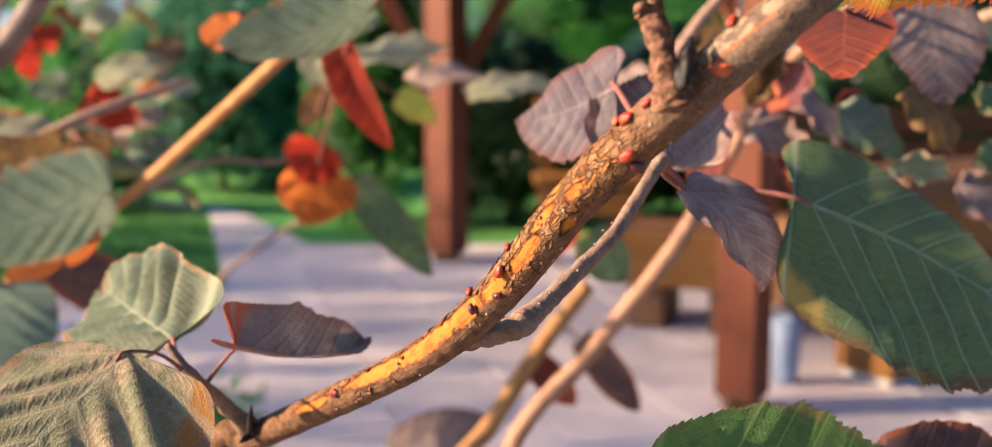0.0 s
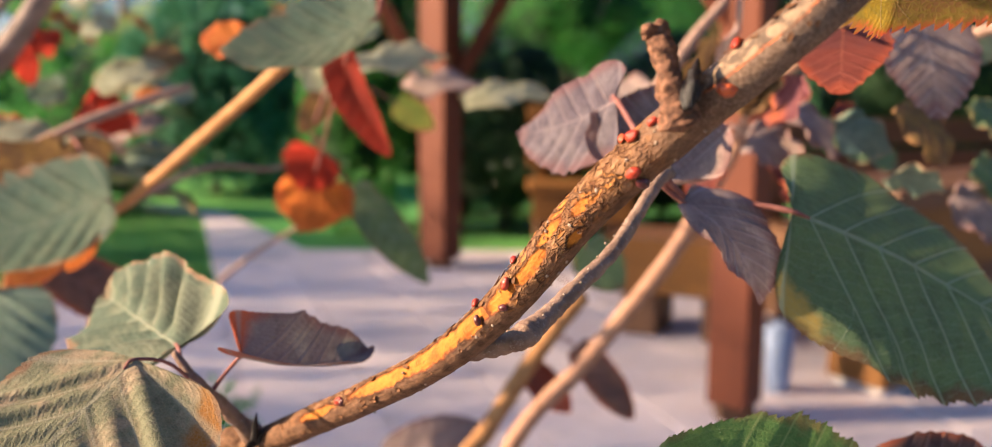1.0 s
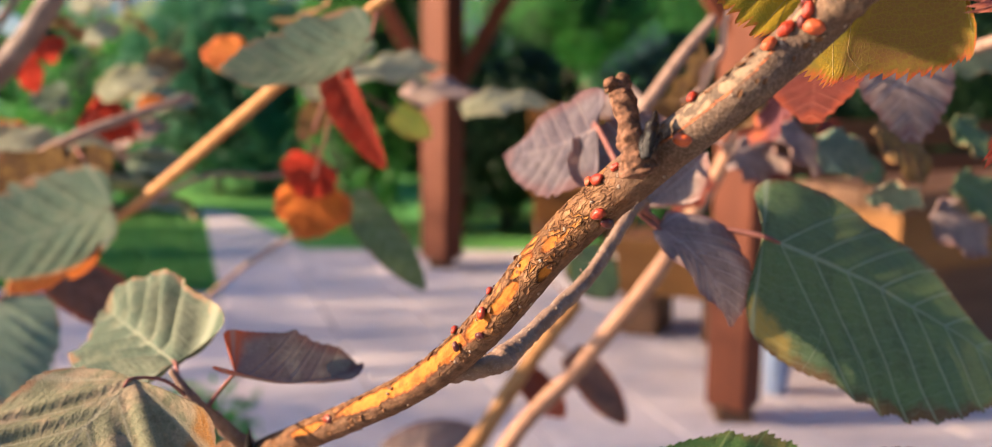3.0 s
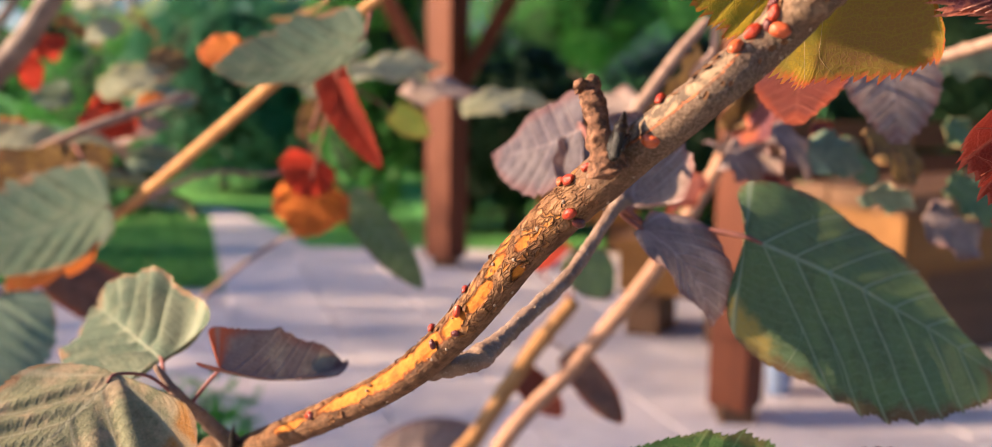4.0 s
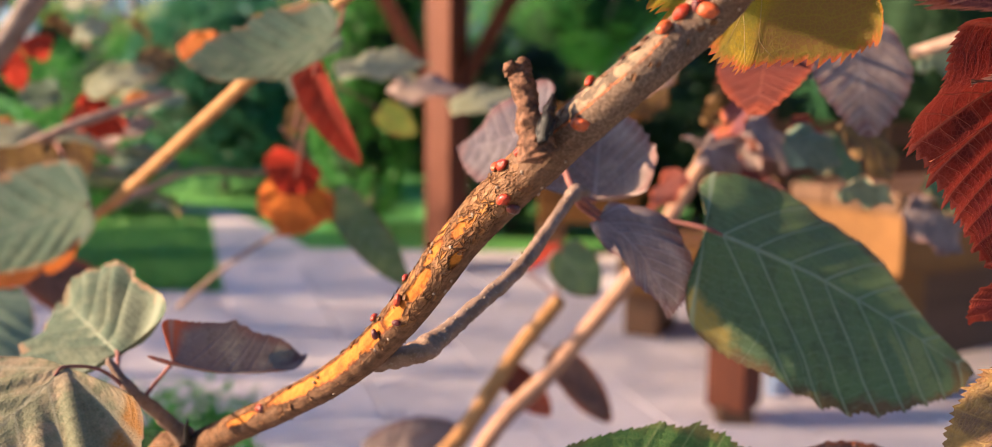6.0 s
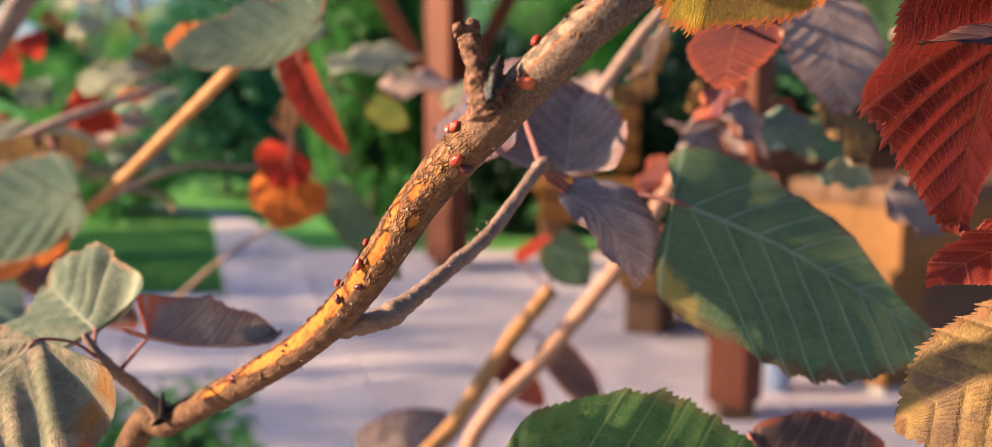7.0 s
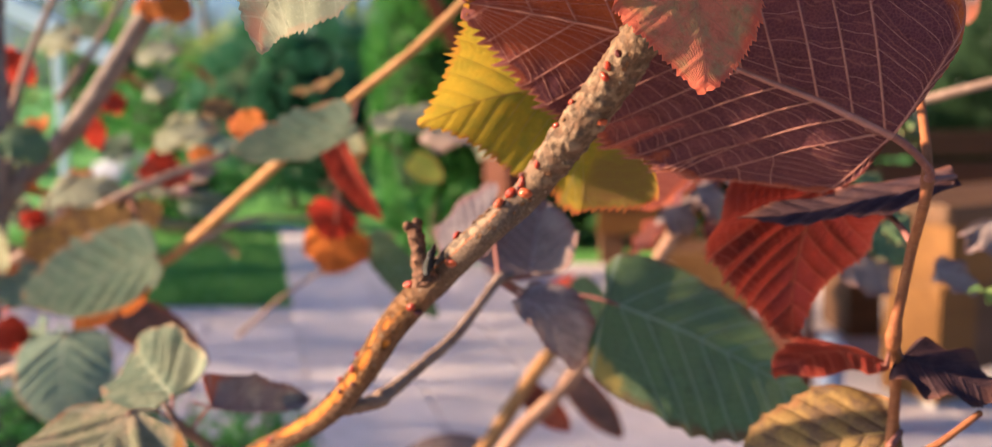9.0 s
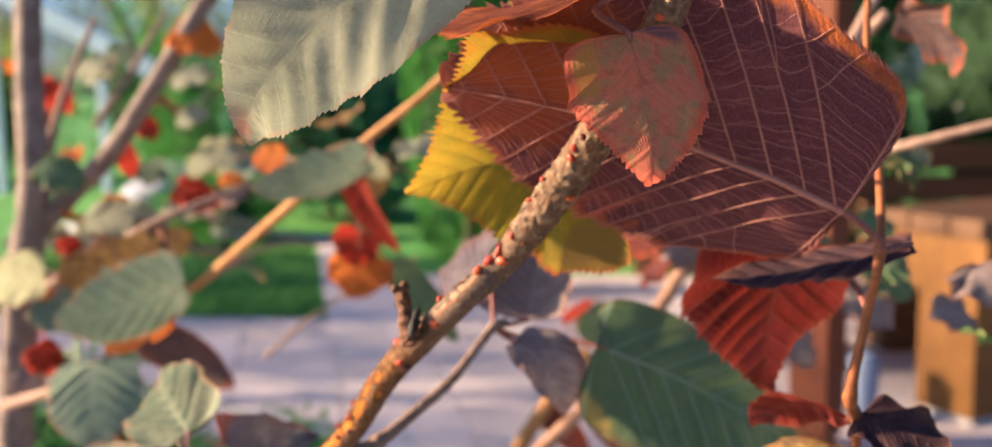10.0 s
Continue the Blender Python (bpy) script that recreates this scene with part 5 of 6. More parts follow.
golden = shoot_of("hazel_shoot", [(-0.62, 1.25, -0.03), (-0.56, 1.2, 0.6), (-0.4815, 1.0186, 0.9292), (-0.3106, 0.8881, 1.0409), (-0.1305, 0.6647, 1.1569), (-0.0761, 0.6334, 1.1965), (-0.0152, 0.6005, 1.2386), (0.0515, 0.5698, 1.2962)], [0.006, 0.0056, 0.0054, 0.0050, 0.0046, 0.0036, 0.0032, 0.003], GOLD_TWIG, "straight golden hazel shoot catching the low sun")
leaf(golden, (-0.0700, 0.6250, 1.1840), (-0.1600, 0.6150, 1.1630), (0.15, 0.75, -0.5), 0.060, TEAL_GREY, arch=0.12, cup=-0.3, wave=0.06, pleat=0.04, label="grey-green drooping hazel leaf", stalk=[(-0.0662, 0.6297, 1.2042)], seed=21)
leaf(golden, (-0.1083, 0.7202, 1.1750), (-0.0768, 0.7772, 1.0894), (0.7, -0.55, 0.2), 0.036, RED, arch=0.05, fold=0.3, label="pointed red hazel leaf hanging down", stalk=[(-0.0827, 0.6426, 1.1912)], seed=22)
leaf(golden, (-0.1862, 0.7923, 1.1745), (-0.2216, 0.8026, 1.1758), (0.2, 0.3, 0.9), 0.030, ORANGE, wave=0.1, label="small orange hazel leaf", stalk=[(-0.1008, 0.6610, 1.1822)], seed=23)
leaf(golden, (-0.1750, 1.0273, 1.0500), (-0.1905, 1.0479, 0.9930), (1, 0.1, 0.1), 0.076, ORANGE, arch=0.05, cup=0.2, wave=0.10, pleat=0.02, tooth=0.022, skew=0.12, point=0.4, label="round orange hazel leaf", stalk=[(-0.1614, 0.9541, 1.1068), (-0.0827, 0.6426, 1.1912)], seed=24)
leaf(golden, (-0.1660, 1.0213, 1.0740), (-0.1850, 1.0128, 1.0390), (0.9, 0.3, 0.2), 0.058, RED, arch=0.05, cup=0.2, wave=0.12, pleat=0.03, tooth=0.022, skew=-0.15, label="red hazel leaf above an orange one", stalk=[(-0.1728, 0.9541, 1.1068)], seed=25)
leaf(golden, (-0.1407, 1.0448, 1.0370), (-0.0643, 1.0507, 0.9390), (0.7, 0.2, 0.6), 0.042, GREEN, arch=0.05, label="long dark green hazel leaf", stalk=[(-0.1699, 1.0025, 1.0927)], seed=26)
leaf(golden, (-0.1032, 1.1278, 1.1190), (-0.0630, 1.1238, 1.0925), (0.4, 0.3, 0.8), 0.034, LIME, label="small lime-yellow hazel leaf", stalk=[(-0.1474, 1.1116, 1.1455)], seed=27)
leaf(golden, (-0.1823, 1.2115, 1.1380), (-0.2218, 1.2231, 1.0801), (0.8, 0.3, 0.4), 0.045, TAN_YELLOW, label="olive yellow hazel leaf", stalk=[(-0.1751, 1.2137, 1.1522)], seed=28)
for k, (p, q, w, m) in enumerate((((-0.1541, 1.1641, 1.1589), (-0.0675, 1.2131, 1.1487), 0.05, GREY_GREEN), ((-0.0962, 1.2105, 1.1309), (-0.0105, 1.2620, 1.1375), 0.06, PURPLE), ((-0.0329, 1.2587, 1.1154), (0.0824, 1.3102, 1.1217), 0.06, GREY_GREEN),
                                  ((-0.2091, 1.1621, 1.1453), (-0.1751, 1.2105, 1.1309), 0.05, GREY_GREEN), ((-0.1157, 1.0920, 1.1623), (-0.0491, 1.1452, 1.1681), 0.05, GREY_GREEN), ((-0.1368, 0.8973, 1.2208), (-0.1877, 0.8935, 1.2033), 0.03, TAN_YELLOW))):
    leaf(golden, p, q, (0.1, 0.9, 0.35), w, m, arch=0.10, wave=0.12, pleat=0.03, label="pale grey-green hazel leaf" if m is GREY_GREEN else "dusky hazel leaf", seed=30 + k)
part("side_twig", tube([(-0.3198, 0.8927, 1.0345), (-0.2851, 1.0476, 1.0557), (-0.2263, 1.0974, 1.0512), (-0.1784, 1.0513, 1.0805)], [0.003, 0.0026, 0.0022, 0.002], (-0.62, 1.25, -0.03), 8, 6), TWIG, golden)
part("side_twig", tube([(-0.3346, 1.1499, 0.8913), (-0.2762, 1.1583, 0.9411), (-0.2101, 1.1660, 0.9831), (-0.1290, 1.1537, 1.0238)], [0.003, 0.0026, 0.0022, 0.0018], (-0.62, 1.25, -0.03), 8, 6), TWIG, golden)

left = shoot_of("hazel_shoot", [(-0.72, 1.42, -0.03), (-0.6170, 1.0019, 0.6590), (-0.6010, 1.0049, 0.8273), (-0.5876, 1.0178, 0.9961), (-0.5669, 1.0264, 1.1249), (-0.5727, 1.0431, 1.2595), (-0.5723, 1.0700, 1.4688)], [0.024, 0.022, 0.021, 0.0205, 0.019, 0.016, 0.014], TRUNK, "thick dark hazel trunk lit along one edge")
LO = (-0.72, 1.42, -0.03)
part("limb", tube([(-0.5829, 1.0270, 1.0639), (-0.5413, 1.0366, 1.1047), (-0.4714, 1.0318, 1.1689), (-0.4102, 1.0172, 1.2422), (-0.3408, 1.0169, 1.3409), (-0.2805, 1.0143, 1.4294)], [0.014, 0.0125, 0.012, 0.0115, 0.0105, 0.009], LO, 12, 8, 0.12, 90), TRUNK, left, "dark ascending limb")
for pts, r in (([(-0.5759, 1.0695, 1.1520), (-0.5628, 1.1019, 1.2365), (-0.5378, 1.1472, 1.3320)], 0.006), ([(-0.6100, 1.2737, 1.1913), (-0.5785, 1.3380, 1.2717), (-0.5530, 1.4023, 1.3576)], 0.006), ([(-0.5520, 0.9514, 1.0023), (-0.4559, 0.9171, 1.0520), (-0.3611, 0.9030, 1.1021), (-0.2710, 0.9474, 1.1379)], 0.006), ([(-0.5665, 0.9353, 0.8886), (-0.4774, 0.8481, 0.9269), (-0.3942, 0.7605, 0.9665)], 0.007)):
    part("side_twig", tube(pts, [r] + [r * 0.8] * (len(pts) - 2) + [r * 0.6], LO, 9, 6, 0.1, 120), TWIG, left)
leaf(left, (-0.2937, 0.8028, 1.0563), (-0.3934, 0.7381, 1.0283), (0.25, 0.55, -0.75), 0.088, TEAL_GREY, pairs=7, arch=0.10, cup=-0.2, pleat=0.06, label="large grey-green hazel leaf", stalk=[(-0.3611, 0.9022, 1.0955)], seed=41)
leaf(left, (-0.3607, 0.7472, 0.9931), (-0.3465, 0.7088, 0.9194), (0.9, 0.2, 0.2), 0.088, TEAL_GREY, pairs=7, arch=0.08, cup=-0.1, pleat=0.05, label="broad green hazel leaf with a lit edge", stalk=[(-0.3942, 0.7605, 0.9665)], seed=42)
leaf(left, (-0.3800, 0.8859, 0.9841), (-0.2814, 0.8888, 0.9268), (0.45, 0.1, -0.85), 0.058, DARK_BROWN, arch=0.06, label="dark brown hazel leaf with an orange rim", stalk=[(-0.3856, 0.8697, 1.0202)], seed=43)
leaf(left, (-0.3400, 0.8123, 1.0101), (-0.3756, 0.7957, 0.9884), (0.4, 0.4, 0.7), 0.030, ORANGE, label="orange hazel leaf", stalk=[(-0.3380, 0.8260, 1.0359)], seed=44)
leaf(left, (-0.3111, 0.8074, 1.0272), (-0.3296, 0.8016, 0.9969), (0.8, 0.4, 0.3), 0.020, ORANGE, label="small orange hazel leaf", stalk=[(-0.3255, 0.8280, 1.0419)], seed=45)
WORD = {"dull_red_leaf": "dull red", "maroon_leaf": "maroon", "tan_yellow_leaf": "tan", "purple_leaf": "dusky purple", "yellow_leaf": "yellow", "green_leaf": "dark green", "grey_green_leaf": "grey-green", "red_leaf": "red", "orange_leaf": "orange", "dark_brown_leaf": "dark brown", "teal_grey_leaf": "grey-green", "lime_leaf": "lime"}
def sprig(parent, seed, where, rows):
    """Several leaves of one twig: foot and tip of each blade, its width and colour."""
    for k, (p, q, w, m) in enumerate(rows):
        leaf(parent, p, q, (0.15 if k % 2 else 0.5, 0.7, 0.6 if k % 3 else -0.5), w, m, arch=0.10, wave=0.14, pleat=0.035, tooth=0.012, label=WORD.get(m.name, "fresh green") + " hazel leaf " + where, seed=seed + k)


sprig(left, 200, "on a twig of the dark trunk", (
    ((-0.6004, 1.0938, 1.0931), (-0.5462, 1.0953, 1.0693), 0.05, TEAL_GREY), ((-0.5781, 1.1956, 1.0828), (-0.5280, 1.2009, 1.0905), 0.035, ORANGE), ((-0.5271, 1.2998, 1.0721), (-0.4556, 1.3046, 1.0623), 0.045, GREY_GREEN),
    ((-0.5621, 0.9849, 1.0102), (-0.4905, 0.9923, 1.0200), 0.06, PURPLE), ((-0.4323, 0.9445, 1.0038), (-0.3774, 0.9518, 1.0236), 0.05, TEAL_GREY), ((-0.6880, 1.2946, 1.1364), (-0.6433, 1.3001, 1.1492), 0.035, ORANGE),
    ((-0.5479, 1.5099, 1.1430), (-0.4871, 1.5163, 1.1523), 0.045, GREY_GREEN), ((-0.4492, 0.8877, 0.9679), (-0.4820, 0.8815, 0.9422), 0.05, TEAL_GREY), ((-0.5815, 1.0406, 1.0609), (-0.5368, 1.0453, 1.0677), 0.05, GREY_GREEN)))
sprig(left, 50, "on a twig of the dark trunk", (
    ((-0.3593, 0.8799, 1.0785), (-0.4472, 0.8469, 1.0508), 0.075, TAN_YELLOW), ((-0.4217, 0.9224, 1.0651), (-0.4313, 0.8692, 1.0535), 0.06, PURPLE), ((-0.3396, 0.9321, 1.0741), (-0.3626, 0.8800, 1.0818), 0.035, TAN_YELLOW),
    ((-0.4059, 1.0740, 1.0492), (-0.3055, 1.0793, 1.0091), 0.06, GREEN), ((-0.4970, 0.9120, 1.0458), (-0.5295, 0.8566, 1.0354), 0.06, GREY_GREEN), ((-0.5789, 1.1600, 1.0700), (-0.4622, 1.1709, 1.0599), 0.07, GREY_GREEN),
    ((-0.5249, 1.3668, 1.0581), (-0.4488, 1.3716, 1.0333), 0.07, PURPLE), ((-0.6369, 1.1775, 1.2536), (-0.5953, 1.1764, 1.2114), 0.05, RED), ((-0.3801, 1.0083, 1.3059), (-0.3230, 1.0114, 1.2837), 0.055, ORANGE),
    ((-0.4455, 1.1806, 1.1220), (-0.3956, 1.1820, 1.0922), 0.05, RED), ((-0.3997, 1.1853, 1.1213), (-0.3622, 1.1891, 1.1207), 0.026, ORANGE), ((-0.4762, 1.2794, 1.1270), (-0.3869, 1.2919, 1.1524), 0.05, GREY_GREEN)))
sprig(left, 61, "on a twig of the dark trunk", (
    ((-0.4762, 1.2794, 1.1270), (-0.3869, 1.2919, 1.1524), 0.05, GREY_GREEN), ((-0.4803, 0.9807, 1.1721), (-0.5196, 0.9757, 1.1656), 0.03, ORANGE), ((-0.5196, 0.9547, 1.1599), (-0.4670, 0.9565, 1.1311), 0.05, GREEN),
    ((-0.5273, 1.0166, 1.0956), (-0.5013, 1.0183, 1.0878), 0.03, ORANGE), ((-0.4831, 1.0819, 1.1737), (-0.4677, 1.0786, 1.1349), 0.03, RED), ((-0.6366, 1.2806, 1.2673), (-0.5786, 1.2889, 1.2843), 0.05, GREY_GREEN),
    ((-0.6260, 1.0807, 1.2800), (-0.6106, 1.0798, 1.2605), 0.03, ORANGE), ((-0.4954, 1.1840, 1.1892), (-0.4787, 1.1846, 1.1806), 0.03, RED), ((-0.4939, 1.2867, 1.1985), (-0.4493, 1.2924, 1.2067), 0.05, GREY_GREEN),
    ((-0.4766, 0.9027, 0.9568), (-0.5040, 0.8964, 0.9299), 0.045, PURPLE), ((-0.5092, 0.9539, 0.9874), (-0.5306, 0.9490, 0.9664), 0.03, RED), ((-0.5091, 0.9640, 1.0657), (-0.4805, 0.9669, 1.0653), 0.03, RED)))
sprig(left, 72, "on a twig of the dark trunk", (
    ((-0.5091, 0.9640, 1.0657), (-0.4805, 0.9669, 1.0653), 0.03, RED), ((-0.4836, 1.4754, 1.0811), (-0.5039, 1.4707, 1.0612), 0.03, RED), ((-0.5849, 1.0910, 1.0621), (-0.6469, 1.0848, 1.0552), 0.05, TEAL_GREY),
    ((-0.6191, 1.2398, 1.0611), (-0.5154, 1.2468, 1.0469), 0.05, GREY_GREEN), ((-0.5579, 1.0908, 1.0425), (-0.5734, 1.0874, 1.0273), 0.03, RED), ((-0.4842, 1.1005, 1.0685), (-0.4300, 1.1028, 1.0509), 0.04, TAN_YELLOW),
    ((-0.3990, 1.0554, 1.0549), (-0.3096, 1.0574, 1.0130), 0.055, TEAL_GREY), ((-0.4321, 0.9198, 1.0460), (-0.3753, 0.9263, 1.0586), 0.045, PURPLE), ((-0.6431, 1.3148, 1.2603), (-0.5939, 1.3201, 1.2686), 0.05, GREY_GREEN),
    ((-0.6238, 1.5142, 1.2245), (-0.5580, 1.5144, 1.1834), 0.06, TAN_YELLOW), ((-0.6060, 1.4107, 1.1958), (-0.5822, 1.4089, 1.1671), 0.04, RED), ((-0.5271, 1.3075, 1.1299), (-0.5718, 1.3025, 1.1216), 0.05, TEAL_GREY)))
sprig(left, 83, "on a twig of the dark trunk", (
    ((-0.5271, 1.3075, 1.1299), (-0.5718, 1.3025, 1.1216), 0.05, TEAL_GREY), ((-0.4721, 1.2624, 1.1366), (-0.3899, 1.2710, 1.1485), 0.05, GREY_GREEN), ((-0.4679, 1.2087, 1.1105), (-0.4112, 1.2096, 1.0807), 0.05, RED),
    ((-0.5620, 0.9882, 1.0351), (-0.5263, 0.9907, 1.0311), 0.05, GREY_GREEN), ((-0.5179, 0.9382, 1.0117), (-0.4837, 0.9384, 0.9908), 0.03, ORANGE), ((-0.5693, 0.9720, 0.9178), (-0.5443, 0.9703, 0.8890), 0.04, PURPLE),
    ((-0.6238, 1.8211, 1.2483), (-0.5762, 1.8188, 1.2003), 0.06, TAN_YELLOW), ((-0.4360, 0.8957, 1.0199), (-0.4973, 0.8683, 1.0051), 0.06, TEAL_GREY), ((-0.4491, 0.8972, 1.0396), (-0.3966, 0.8999, 1.0259), 0.05, PURPLE),
    ((-0.5334, 0.9939, 1.0597), (-0.4690, 0.9988, 1.0553), 0.045, TEAL_GREY), ((-0.5075, 1.0965, 1.0534), (-0.5850, 1.0905, 1.0582), 0.035, GREY_GREEN), ((-0.4196, 1.2056, 1.0559), (-0.3445, 1.2102, 1.0425), 0.045, TEAL_GREY)))
sprig(left, 94, "on a twig of the dark trunk", (
    ((-0.4196, 1.2056, 1.0559), (-0.3445, 1.2102, 1.0425), 0.045, TEAL_GREY), ((-0.4735, 1.3043, 1.0714), (-0.4020, 1.3126, 1.0883), 0.045, PURPLE), ((-0.4821, 1.4097, 1.1089), (-0.3963, 1.4182, 1.1173), 0.05, TEAL_GREY),
    ((-0.5771, 1.1009, 1.1314), (-0.6236, 1.0939, 1.1088), 0.04, TEAL_GREY), ((-0.6364, 1.2028, 1.1748), (-0.6698, 1.1967, 1.1504), 0.035, RED), ((-0.6387, 1.6185, 1.2568), (-0.5636, 1.6262, 1.2665), 0.06, GREY_GREEN),
    ((-0.6535, 1.4193, 1.2913), (-0.5963, 1.4253, 1.3001), 0.05, TEAL_GREY), ((-0.6697, 1.2045, 1.2085), (-0.6363, 1.2056, 1.1956), 0.04, RED), ((-0.4972, 1.5181, 1.1726), (-0.4365, 1.5219, 1.1617), 0.05, TAN_YELLOW),
    ((-0.4117, 0.9435, 0.9831), (-0.3187, 0.9147, 0.9350), 0.05, DARK_BROWN), ((-0.5016, 0.8833, 0.9685), (-0.4689, 0.8826, 0.9420), 0.04, RED)))

leaf(main, (0.0741, 0.0900, 1.2756), (0.0018, 0.1501, 1.2201), (0.644, 0.165, -0.747), 0.0402, GREY_GREEN, bow=0.187, bend=-0.065, folds=(0.08, 0.09), curls=(-0.15, 0.13), lobe=0.08, point=0.43, drip=0.10, pairs=9, wave=0.06, pleat=0.011, fine=True, tooth=0.012, label="pale grey-green pleated hazel leaf", stalk=[stem_point(15.9, 90)[0], (0.0886, 0.1421, 1.2824)], seed=80)

# golden and pinkish shoots in the middle distance
mid = shoot_of("hazel_shoot", [(-0.12, 1.08, -0.03), (-0.06, 1.05, 0.5), (-0.0502, 0.9504, 0.7437), (-0.0055, 0.9800, 0.8067), (0.0468, 1.0017, 0.8838), (0.0896, 1.0223, 0.9337)], [0.010, 0.0095, 0.009, 0.0088, 0.0085, 0.008], GOLD_TWIG, "golden hazel shoot with dark drooping leaves")
leaf(mid, (0.0336, 1.0678, 0.8527), (0.0889, 1.1371, 0.7752), (0.75, 0.2, 0.5), 0.036, DULL_RED, arch=0.05, label="dull red hazel leaf", stalk=[(0.0407, 1.0003, 0.8747)], seed=81)
leaf(mid, (0.0854, 1.0216, 0.8817), (0.1514, 1.0783, 0.7877), (0.75, 0.2, 0.5), 0.038, DARK_BROWN, arch=0.05, label="dark drooping hazel leaf", stalk=[(0.0591, 1.0044, 0.9021)], seed=82)
leaf(mid, (-0.1030, 1.0044, 0.7668), (-0.0090, 1.0388, 0.7942), (0.3, 0.5, 0.8), 0.055, PURPLE, arch=0.08, label="dusky purple hazel leaf", stalk=[(-0.0383, 0.9530, 0.7614)], seed=83)
leaf(mid, (0.0884, 1.0108, 0.9866), (0.1263, 1.0048, 0.9433), (0.8, 0.2, 0.4), 0.050, GREEN, label="dark green hazel leaf", stalk=[(0.0877, 1.0197, 0.9366)], seed=84)
leaf(mid, (0.0559, 1.1557, 0.9416), (0.0952, 1.1600, 0.9702), (0.4, 0.5, 0.8), 0.020, RED, label="small red hazel leaf", stalk=[(0.0877, 1.0197, 0.9366)], seed=85)
pink = shoot_of("hazel_shoot", [(0.0, 0.95, -0.03), (0.0, 0.93, 0.5), (0.0032, 0.8577, 0.8003), (0.0840, 0.8744, 0.9121), (0.1474, 0.8795, 0.9932), (0.1992, 0.9083, 1.0709), (0.2277, 0.8770, 1.1398), (0.2773, 0.8548, 1.1889), (0.3537, 0.8363, 1.2594)], [0.009, 0.0085, 0.008, 0.0075, 0.0075, 0.007, 0.0065, 0.006, 0.005], PINK_TWIG, "pinkish brown hazel shoot with dusky autumn leaves")
leaf(pink, (0.1436, 0.4417, 1.1723), (0.128, 0.3939, 1.1452), (0.85, 0.2, 0.3), 0.038, DULL_RED, arch=0.06, pleat=0.016, label="red hazel leaf in the shade", stalk=[(0.1615, 0.4837, 1.1830), (0.2773, 0.8548, 1.1889)], seed=91)
leaf(pink, (0.1974, 0.5048, 1.1875), (0.2007, 0.4768, 1.1328), (0.95, 0.2, 0.1), 0.052, PURPLE, arch=0.06, pleat=0.016, label="blue-grey hazel leaf", stalk=[(0.2002, 0.5270, 1.2016), (0.2773, 0.8548, 1.1889)], seed=92)
sprig(pink, 100, "in the shade of the shrub", (
    ((0.1820, 0.7265, 1.1142), (0.2135, 0.7236, 1.0921), 0.045, PURPLE), ((0.2059, 0.7735, 1.0880), (0.2348, 0.7703, 1.0645), 0.035, DULL_RED), ((0.2619, 0.8274, 1.1094), (0.3180, 0.8234, 1.0795), 0.045, GREEN),
    ((0.1623, 0.7867, 1.1826), (0.1386, 0.7818, 1.1493), 0.045, TAN_YELLOW), ((0.3177, 0.6918, 1.0940), (0.3511, 0.6889, 1.0654), 0.04, GREEN), ((0.3382, 0.5897, 1.0810), (0.3674, 0.5883, 1.0643), 0.03, PURPLE),
    ((0.3299, 0.4892, 1.0860), (0.3550, 0.4875, 1.0680), 0.04, BRIGHT_GREEN), ((0.1818, 0.6424, 1.1319), (0.2087, 0.6390, 1.1007), 0.035, PURPLE), ((0.2666, 0.7810, 1.0183), (0.2934, 0.7775, 0.9861), 0.04, PURPLE),
    ((0.2810, 0.4857, 1.2772), (0.3111, 0.4642, 1.2433), 0.05, DARK_BROWN), ((0.3250, 0.4713, 1.1294), (0.3359, 0.4498, 1.1112), 0.05, PURPLE), ((0.3123, 0.6092, 1.1878), (0.3301, 0.6076, 1.1609), 0.04, GREEN)))
sprig(pink, 111, "in the shade of the shrub", (
    ((0.3123, 0.6092, 1.1878), (0.3301, 0.6076, 1.1609), 0.04, GREEN), ((0.1293, 0.8819, 1.1436), (0.0863, 0.8801, 1.1328), 0.04, PURPLE), ((0.2903, 0.5471, 1.1165), (0.3111, 0.5487, 1.1120), 0.03, GREEN),
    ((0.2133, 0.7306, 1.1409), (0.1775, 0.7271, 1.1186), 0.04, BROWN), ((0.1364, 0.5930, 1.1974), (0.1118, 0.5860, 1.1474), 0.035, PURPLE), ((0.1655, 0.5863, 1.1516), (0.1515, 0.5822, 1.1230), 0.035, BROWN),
    ((0.1511, 0.6829, 1.1202), (0.1807, 0.6786, 1.0915), 0.04, PURPLE), ((0.1583, 0.6596, 1.1143), (0.1829, 0.6574, 1.0986), 0.04, PURPLE), ((0.1942, 0.6001, 1.1211), (0.2278, 0.5986, 1.1106), 0.035, TEAL_GREY),
    ((0.2414, 0.6363, 1.0916), (0.2732, 0.6348, 1.0804), 0.035, TEAL_GREY), ((0.2243, 0.5823, 1.1372), (0.2499, 0.5772, 1.1020), 0.04, TAN_YELLOW), ((0.2058, 0.7878, 1.1606), (0.1824, 0.7821, 1.1223), 0.045, TAN_YELLOW)))
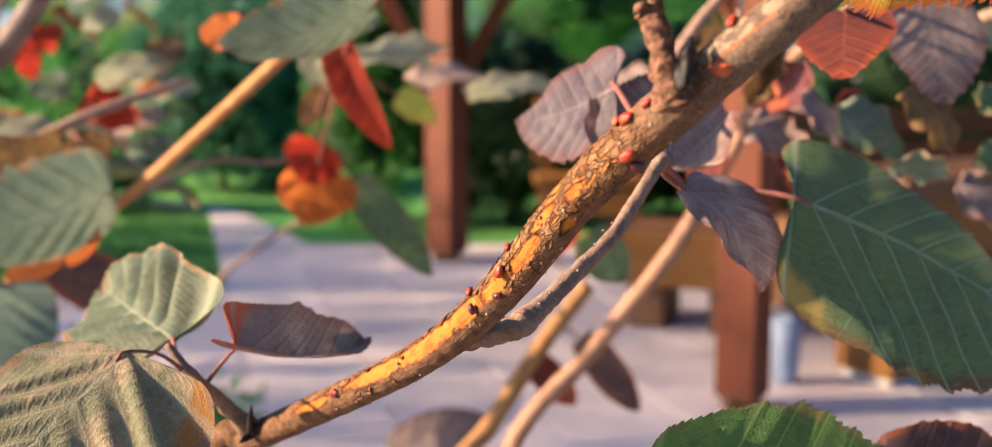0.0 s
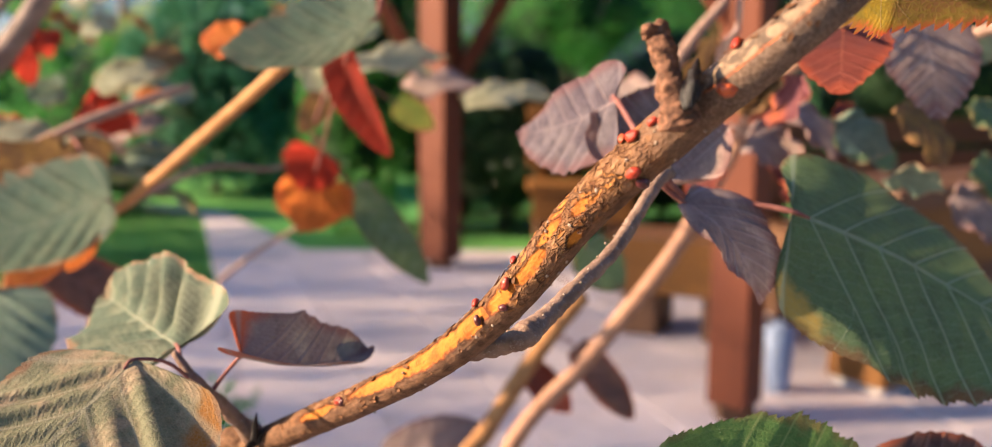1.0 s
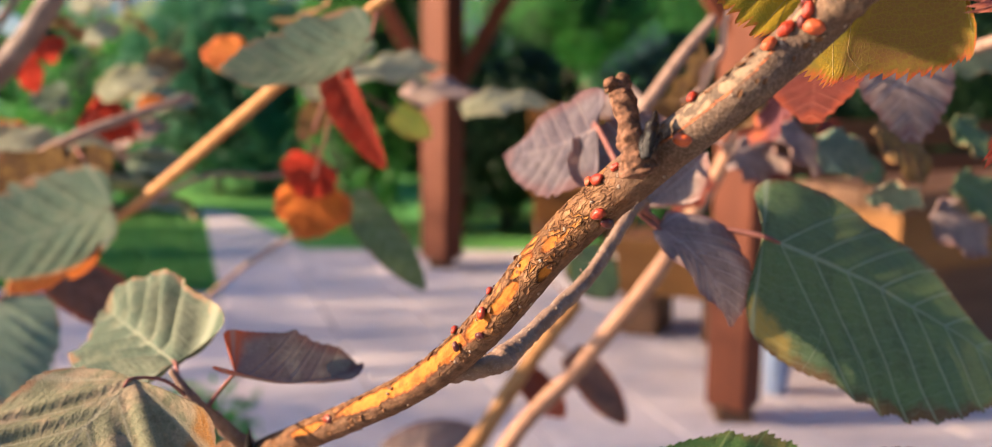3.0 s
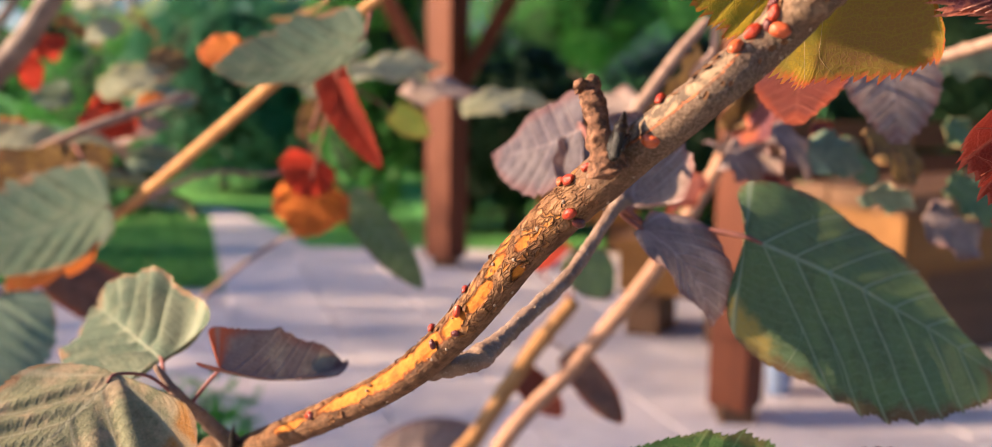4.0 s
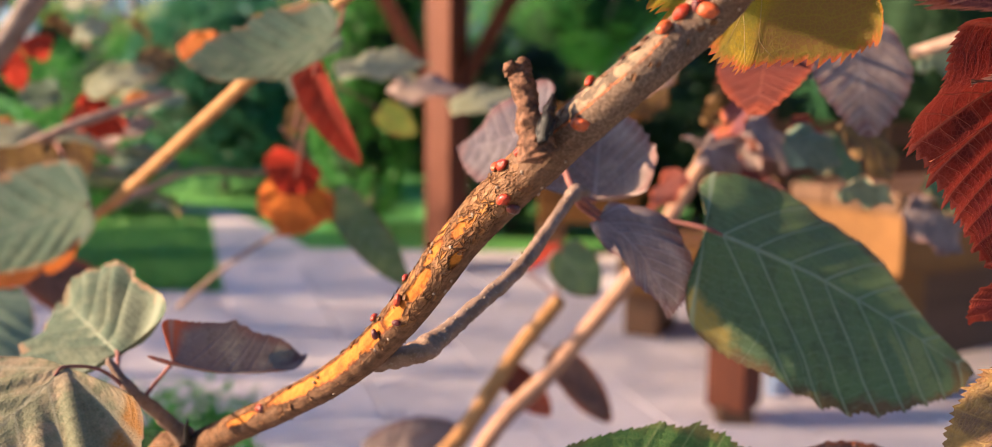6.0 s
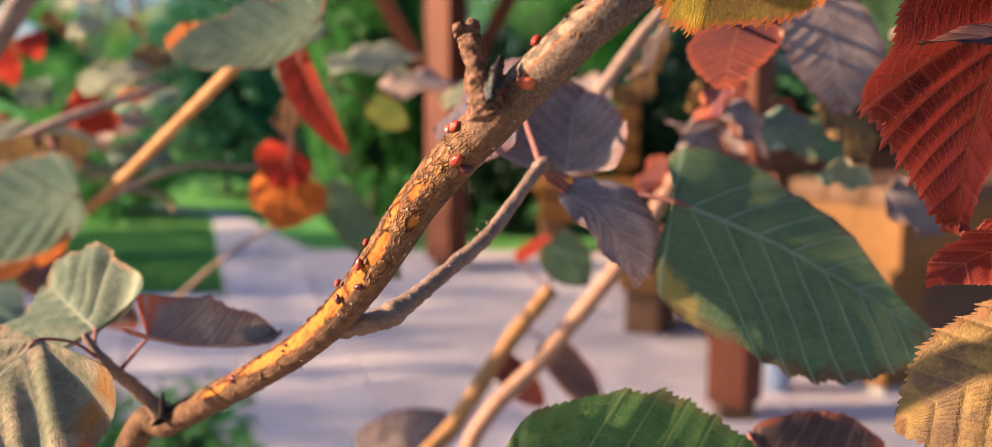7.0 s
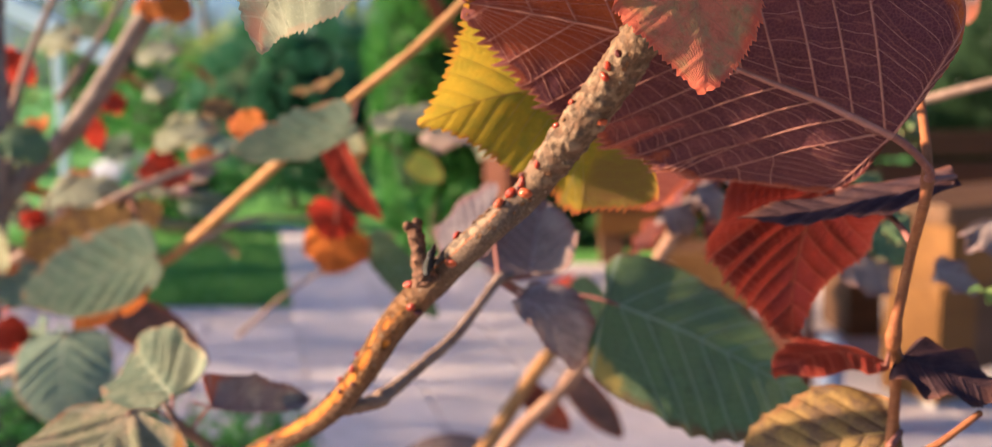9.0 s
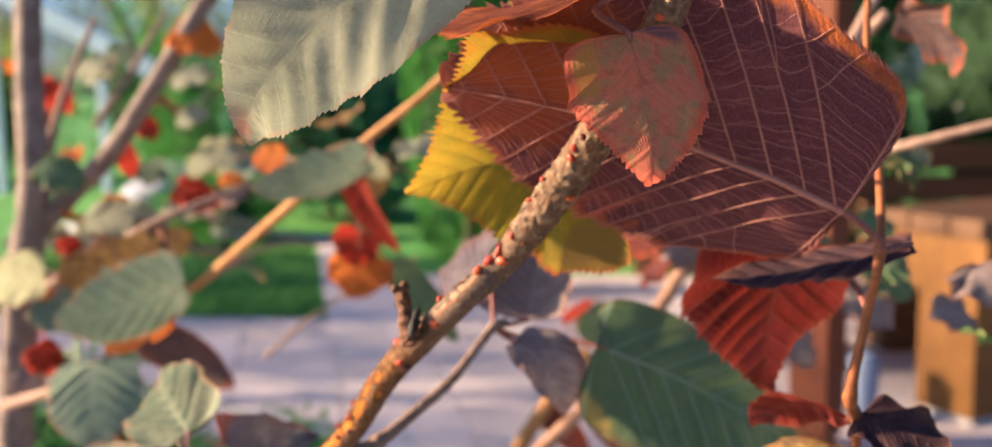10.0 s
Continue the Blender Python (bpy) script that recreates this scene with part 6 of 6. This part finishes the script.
sprig(pink, 122, "in the shade of the shrub", (
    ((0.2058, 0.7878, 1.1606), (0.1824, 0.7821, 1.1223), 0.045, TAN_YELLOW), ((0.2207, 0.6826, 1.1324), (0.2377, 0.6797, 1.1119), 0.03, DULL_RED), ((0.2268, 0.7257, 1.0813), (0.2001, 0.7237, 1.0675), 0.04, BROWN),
    ((0.1700, 0.8862, 1.1435), (0.1325, 0.8845, 1.1323), 0.04, TAN_YELLOW), ((0.2969, 0.6745, 1.0755), (0.3350, 0.6705, 1.0471), 0.045, PURPLE), ((0.3086, 0.6830, 1.1337), (0.3341, 0.6795, 1.1092), 0.04, GREEN),
    ((0.3491, 0.7905, 1.1769), (0.3923, 0.7893, 1.1681), 0.05, TEAL_GREY), ((0.1638, 0.7772, 1.0889), (0.1403, 0.7730, 1.0601), 0.035, DULL_RED)))
for pts, r in (([(0.2572, 0.5592, 1.2374), (0.2739, 0.5646, 1.2662), (0.2948, 0.5721, 1.3074)], 0.005), ([(0.2401, 0.6546, 1.2048), (0.2857, 0.6456, 1.2558), (0.3080, 0.6214, 1.2858)], 0.005), ([(0.2876, 0.6558, 1.1757), (0.3256, 0.6113, 1.1930), (0.3813, 0.5889, 1.2100)], 0.004), ([(0.1012, 0.7279, 1.1271), (0.1368, 0.7351, 1.1761), (0.1591, 0.7391, 1.2029)], 0.005)):
    part("side_twig", tube(pts, [r, r * 0.9, r * 0.7], (0.0, 0.95, -0.03), 9, 6, 0.1, 120), TWIG, pink)

# ---- paving stones and grass, piece by piece ----
rnd = random.Random(21)


def slab(w, d):
    bm = bmesh.new()
    box(bm, -w / 2, w / 2, -d / 2, d / 2, -0.03, 0.0, 0.003)
    data = bpy.data.meshes.new("paving_stone")
    bm.to_mesh(data)
    bm.free()
    data.materials.append(PAVER)
    return data


SLABS = {w: slab(w - 0.008, 0.442) for w in (0.45, 0.6, 0.75)}
COURSE = 16.5
along, over = Vector((-math.sin(radians(COURSE)), math.cos(radians(COURSE)))), Vector((math.cos(radians(COURSE)), math.sin(radians(COURSE))))
for row in range(-8, 16):
    run = -1.0 + rnd.uniform(0, 0.4)
    while run < 9.0:
        w = rnd.choice((0.45, 0.6, 0.75))
        mid_at = over * (row * 0.45 - 0.03) + along * (run + w / 2)
        run += w
        if 2.3 < mid_at.y < PATIO_BACK - 0.28 and (mid_at.x > -4.3 if mid_at.y < 5.15 else mid_at.x > lawn_edge(mid_at.y) + 0.16) and mid_at.x < 4.5:
            ob = part("paving_stone", SLABS[w], None, pavement)
            ob.matrix_basis = pose(mid_at.x, mid_at.y, rnd.uniform(-0.002, 0.003), rnd.uniform(-0.3, 0.3), rnd.uniform(-0.3, 0.3), COURSE + 90)

verts, faces = [], []
for k in range(16000):
    y = 5.47 + 3.3 * rnd.random() ** 1.5
    x = rnd.uniform(-4.6, lawn_edge(y) - 0.02)
    h, t = rnd.uniform(0.03, 0.06), rnd.uniform(0, 6.28)
    b = len(verts)
    dx, dy = math.cos(t) * 0.004, math.sin(t) * 0.004
    verts += [(x - dx, y - dy, -0.03), (x + dx, y + dy, -0.03), (x + dy * 4, y + dx * 4, h - 0.03)]
    faces.append((b, b + 1, b + 2))
data = bpy.data.meshes.new("grass")
data.from_pydata(verts, [], faces)
tagged(part("grass", data, BLADE), "short bright green lawn grass beside the patio", "grass", kind="stuff")

# ---- far garden details ----
for x, y, size, seed in ((-3.55, 9.05, (0.27, 0.22, 0.2), 31), (-5.7, 13.6, (0.5, 0.4, 0.22), 32), (-4.75, 11.0, (0.42, 0.35, 0.24), 33)):
    rock = part("garden_boulder", lump((0, 0, size[2] * 0.6), size, seed, 0.22), STONE, label="")
    rock.location = (x, y, -0.03)
    tagged(rock, "rounded blue-grey boulder on the lawn", "rock", "garden boulders")
pergola = thing("garden_pergola", (-6.1, 12.5, 0), "white-blue painted garden pergola with a sloping rafter", "pergola")
box_part("post", pergola, PALE_PAINT, -0.05, 0.05, -0.05, 0.05, 0.0, 1.9)
box_part("post", pergola, PALE_PAINT, -1.45, -1.35, -0.05, 0.05, 0.0, 2.5)
box_part("rafter", pergola, PALE_PAINT, -2.2, 0.8, -0.07, 0.07, -0.11, 0.11, 0.006, "", Matrix.Translation((0, -0.12, 1.9)) @ Matrix.Rotation(radians(27), 4, "Y"))
for k, spot in enumerate(((-3.5001, 8.5647, 0.5148), (-2.8639, 7.7923, 0.3884), (-3.1205, 8.1756, 0.3902))):
    flowers = thing("flower_plant", (spot[0], spot[1], -0.03), "low garden plant with a pink blossom head", "flower", "pink flowers")
    part("flower_stem", tube([(0, 0, 0), (0.01, 0, spot[2] * 0.5), (0, 0, spot[2])], [0.006, 0.005, 0.004], sides=7), VEIN_GREEN, flowers)
    part("blossom", foliage((0, 0, spot[2]), (0.07, 0.07, 0.05), 140, 0.05, 60 + k, 14), PINK, flowers, "pink blossom head")
    tagged(part("foliage_tuft", foliage((0, 0, spot[2] * 0.5), (0.12, 0.12, spot[2] * 0.5), 160, 0.07, 64 + k, 14), BUSH_GREEN, flowers), kind="stuff")
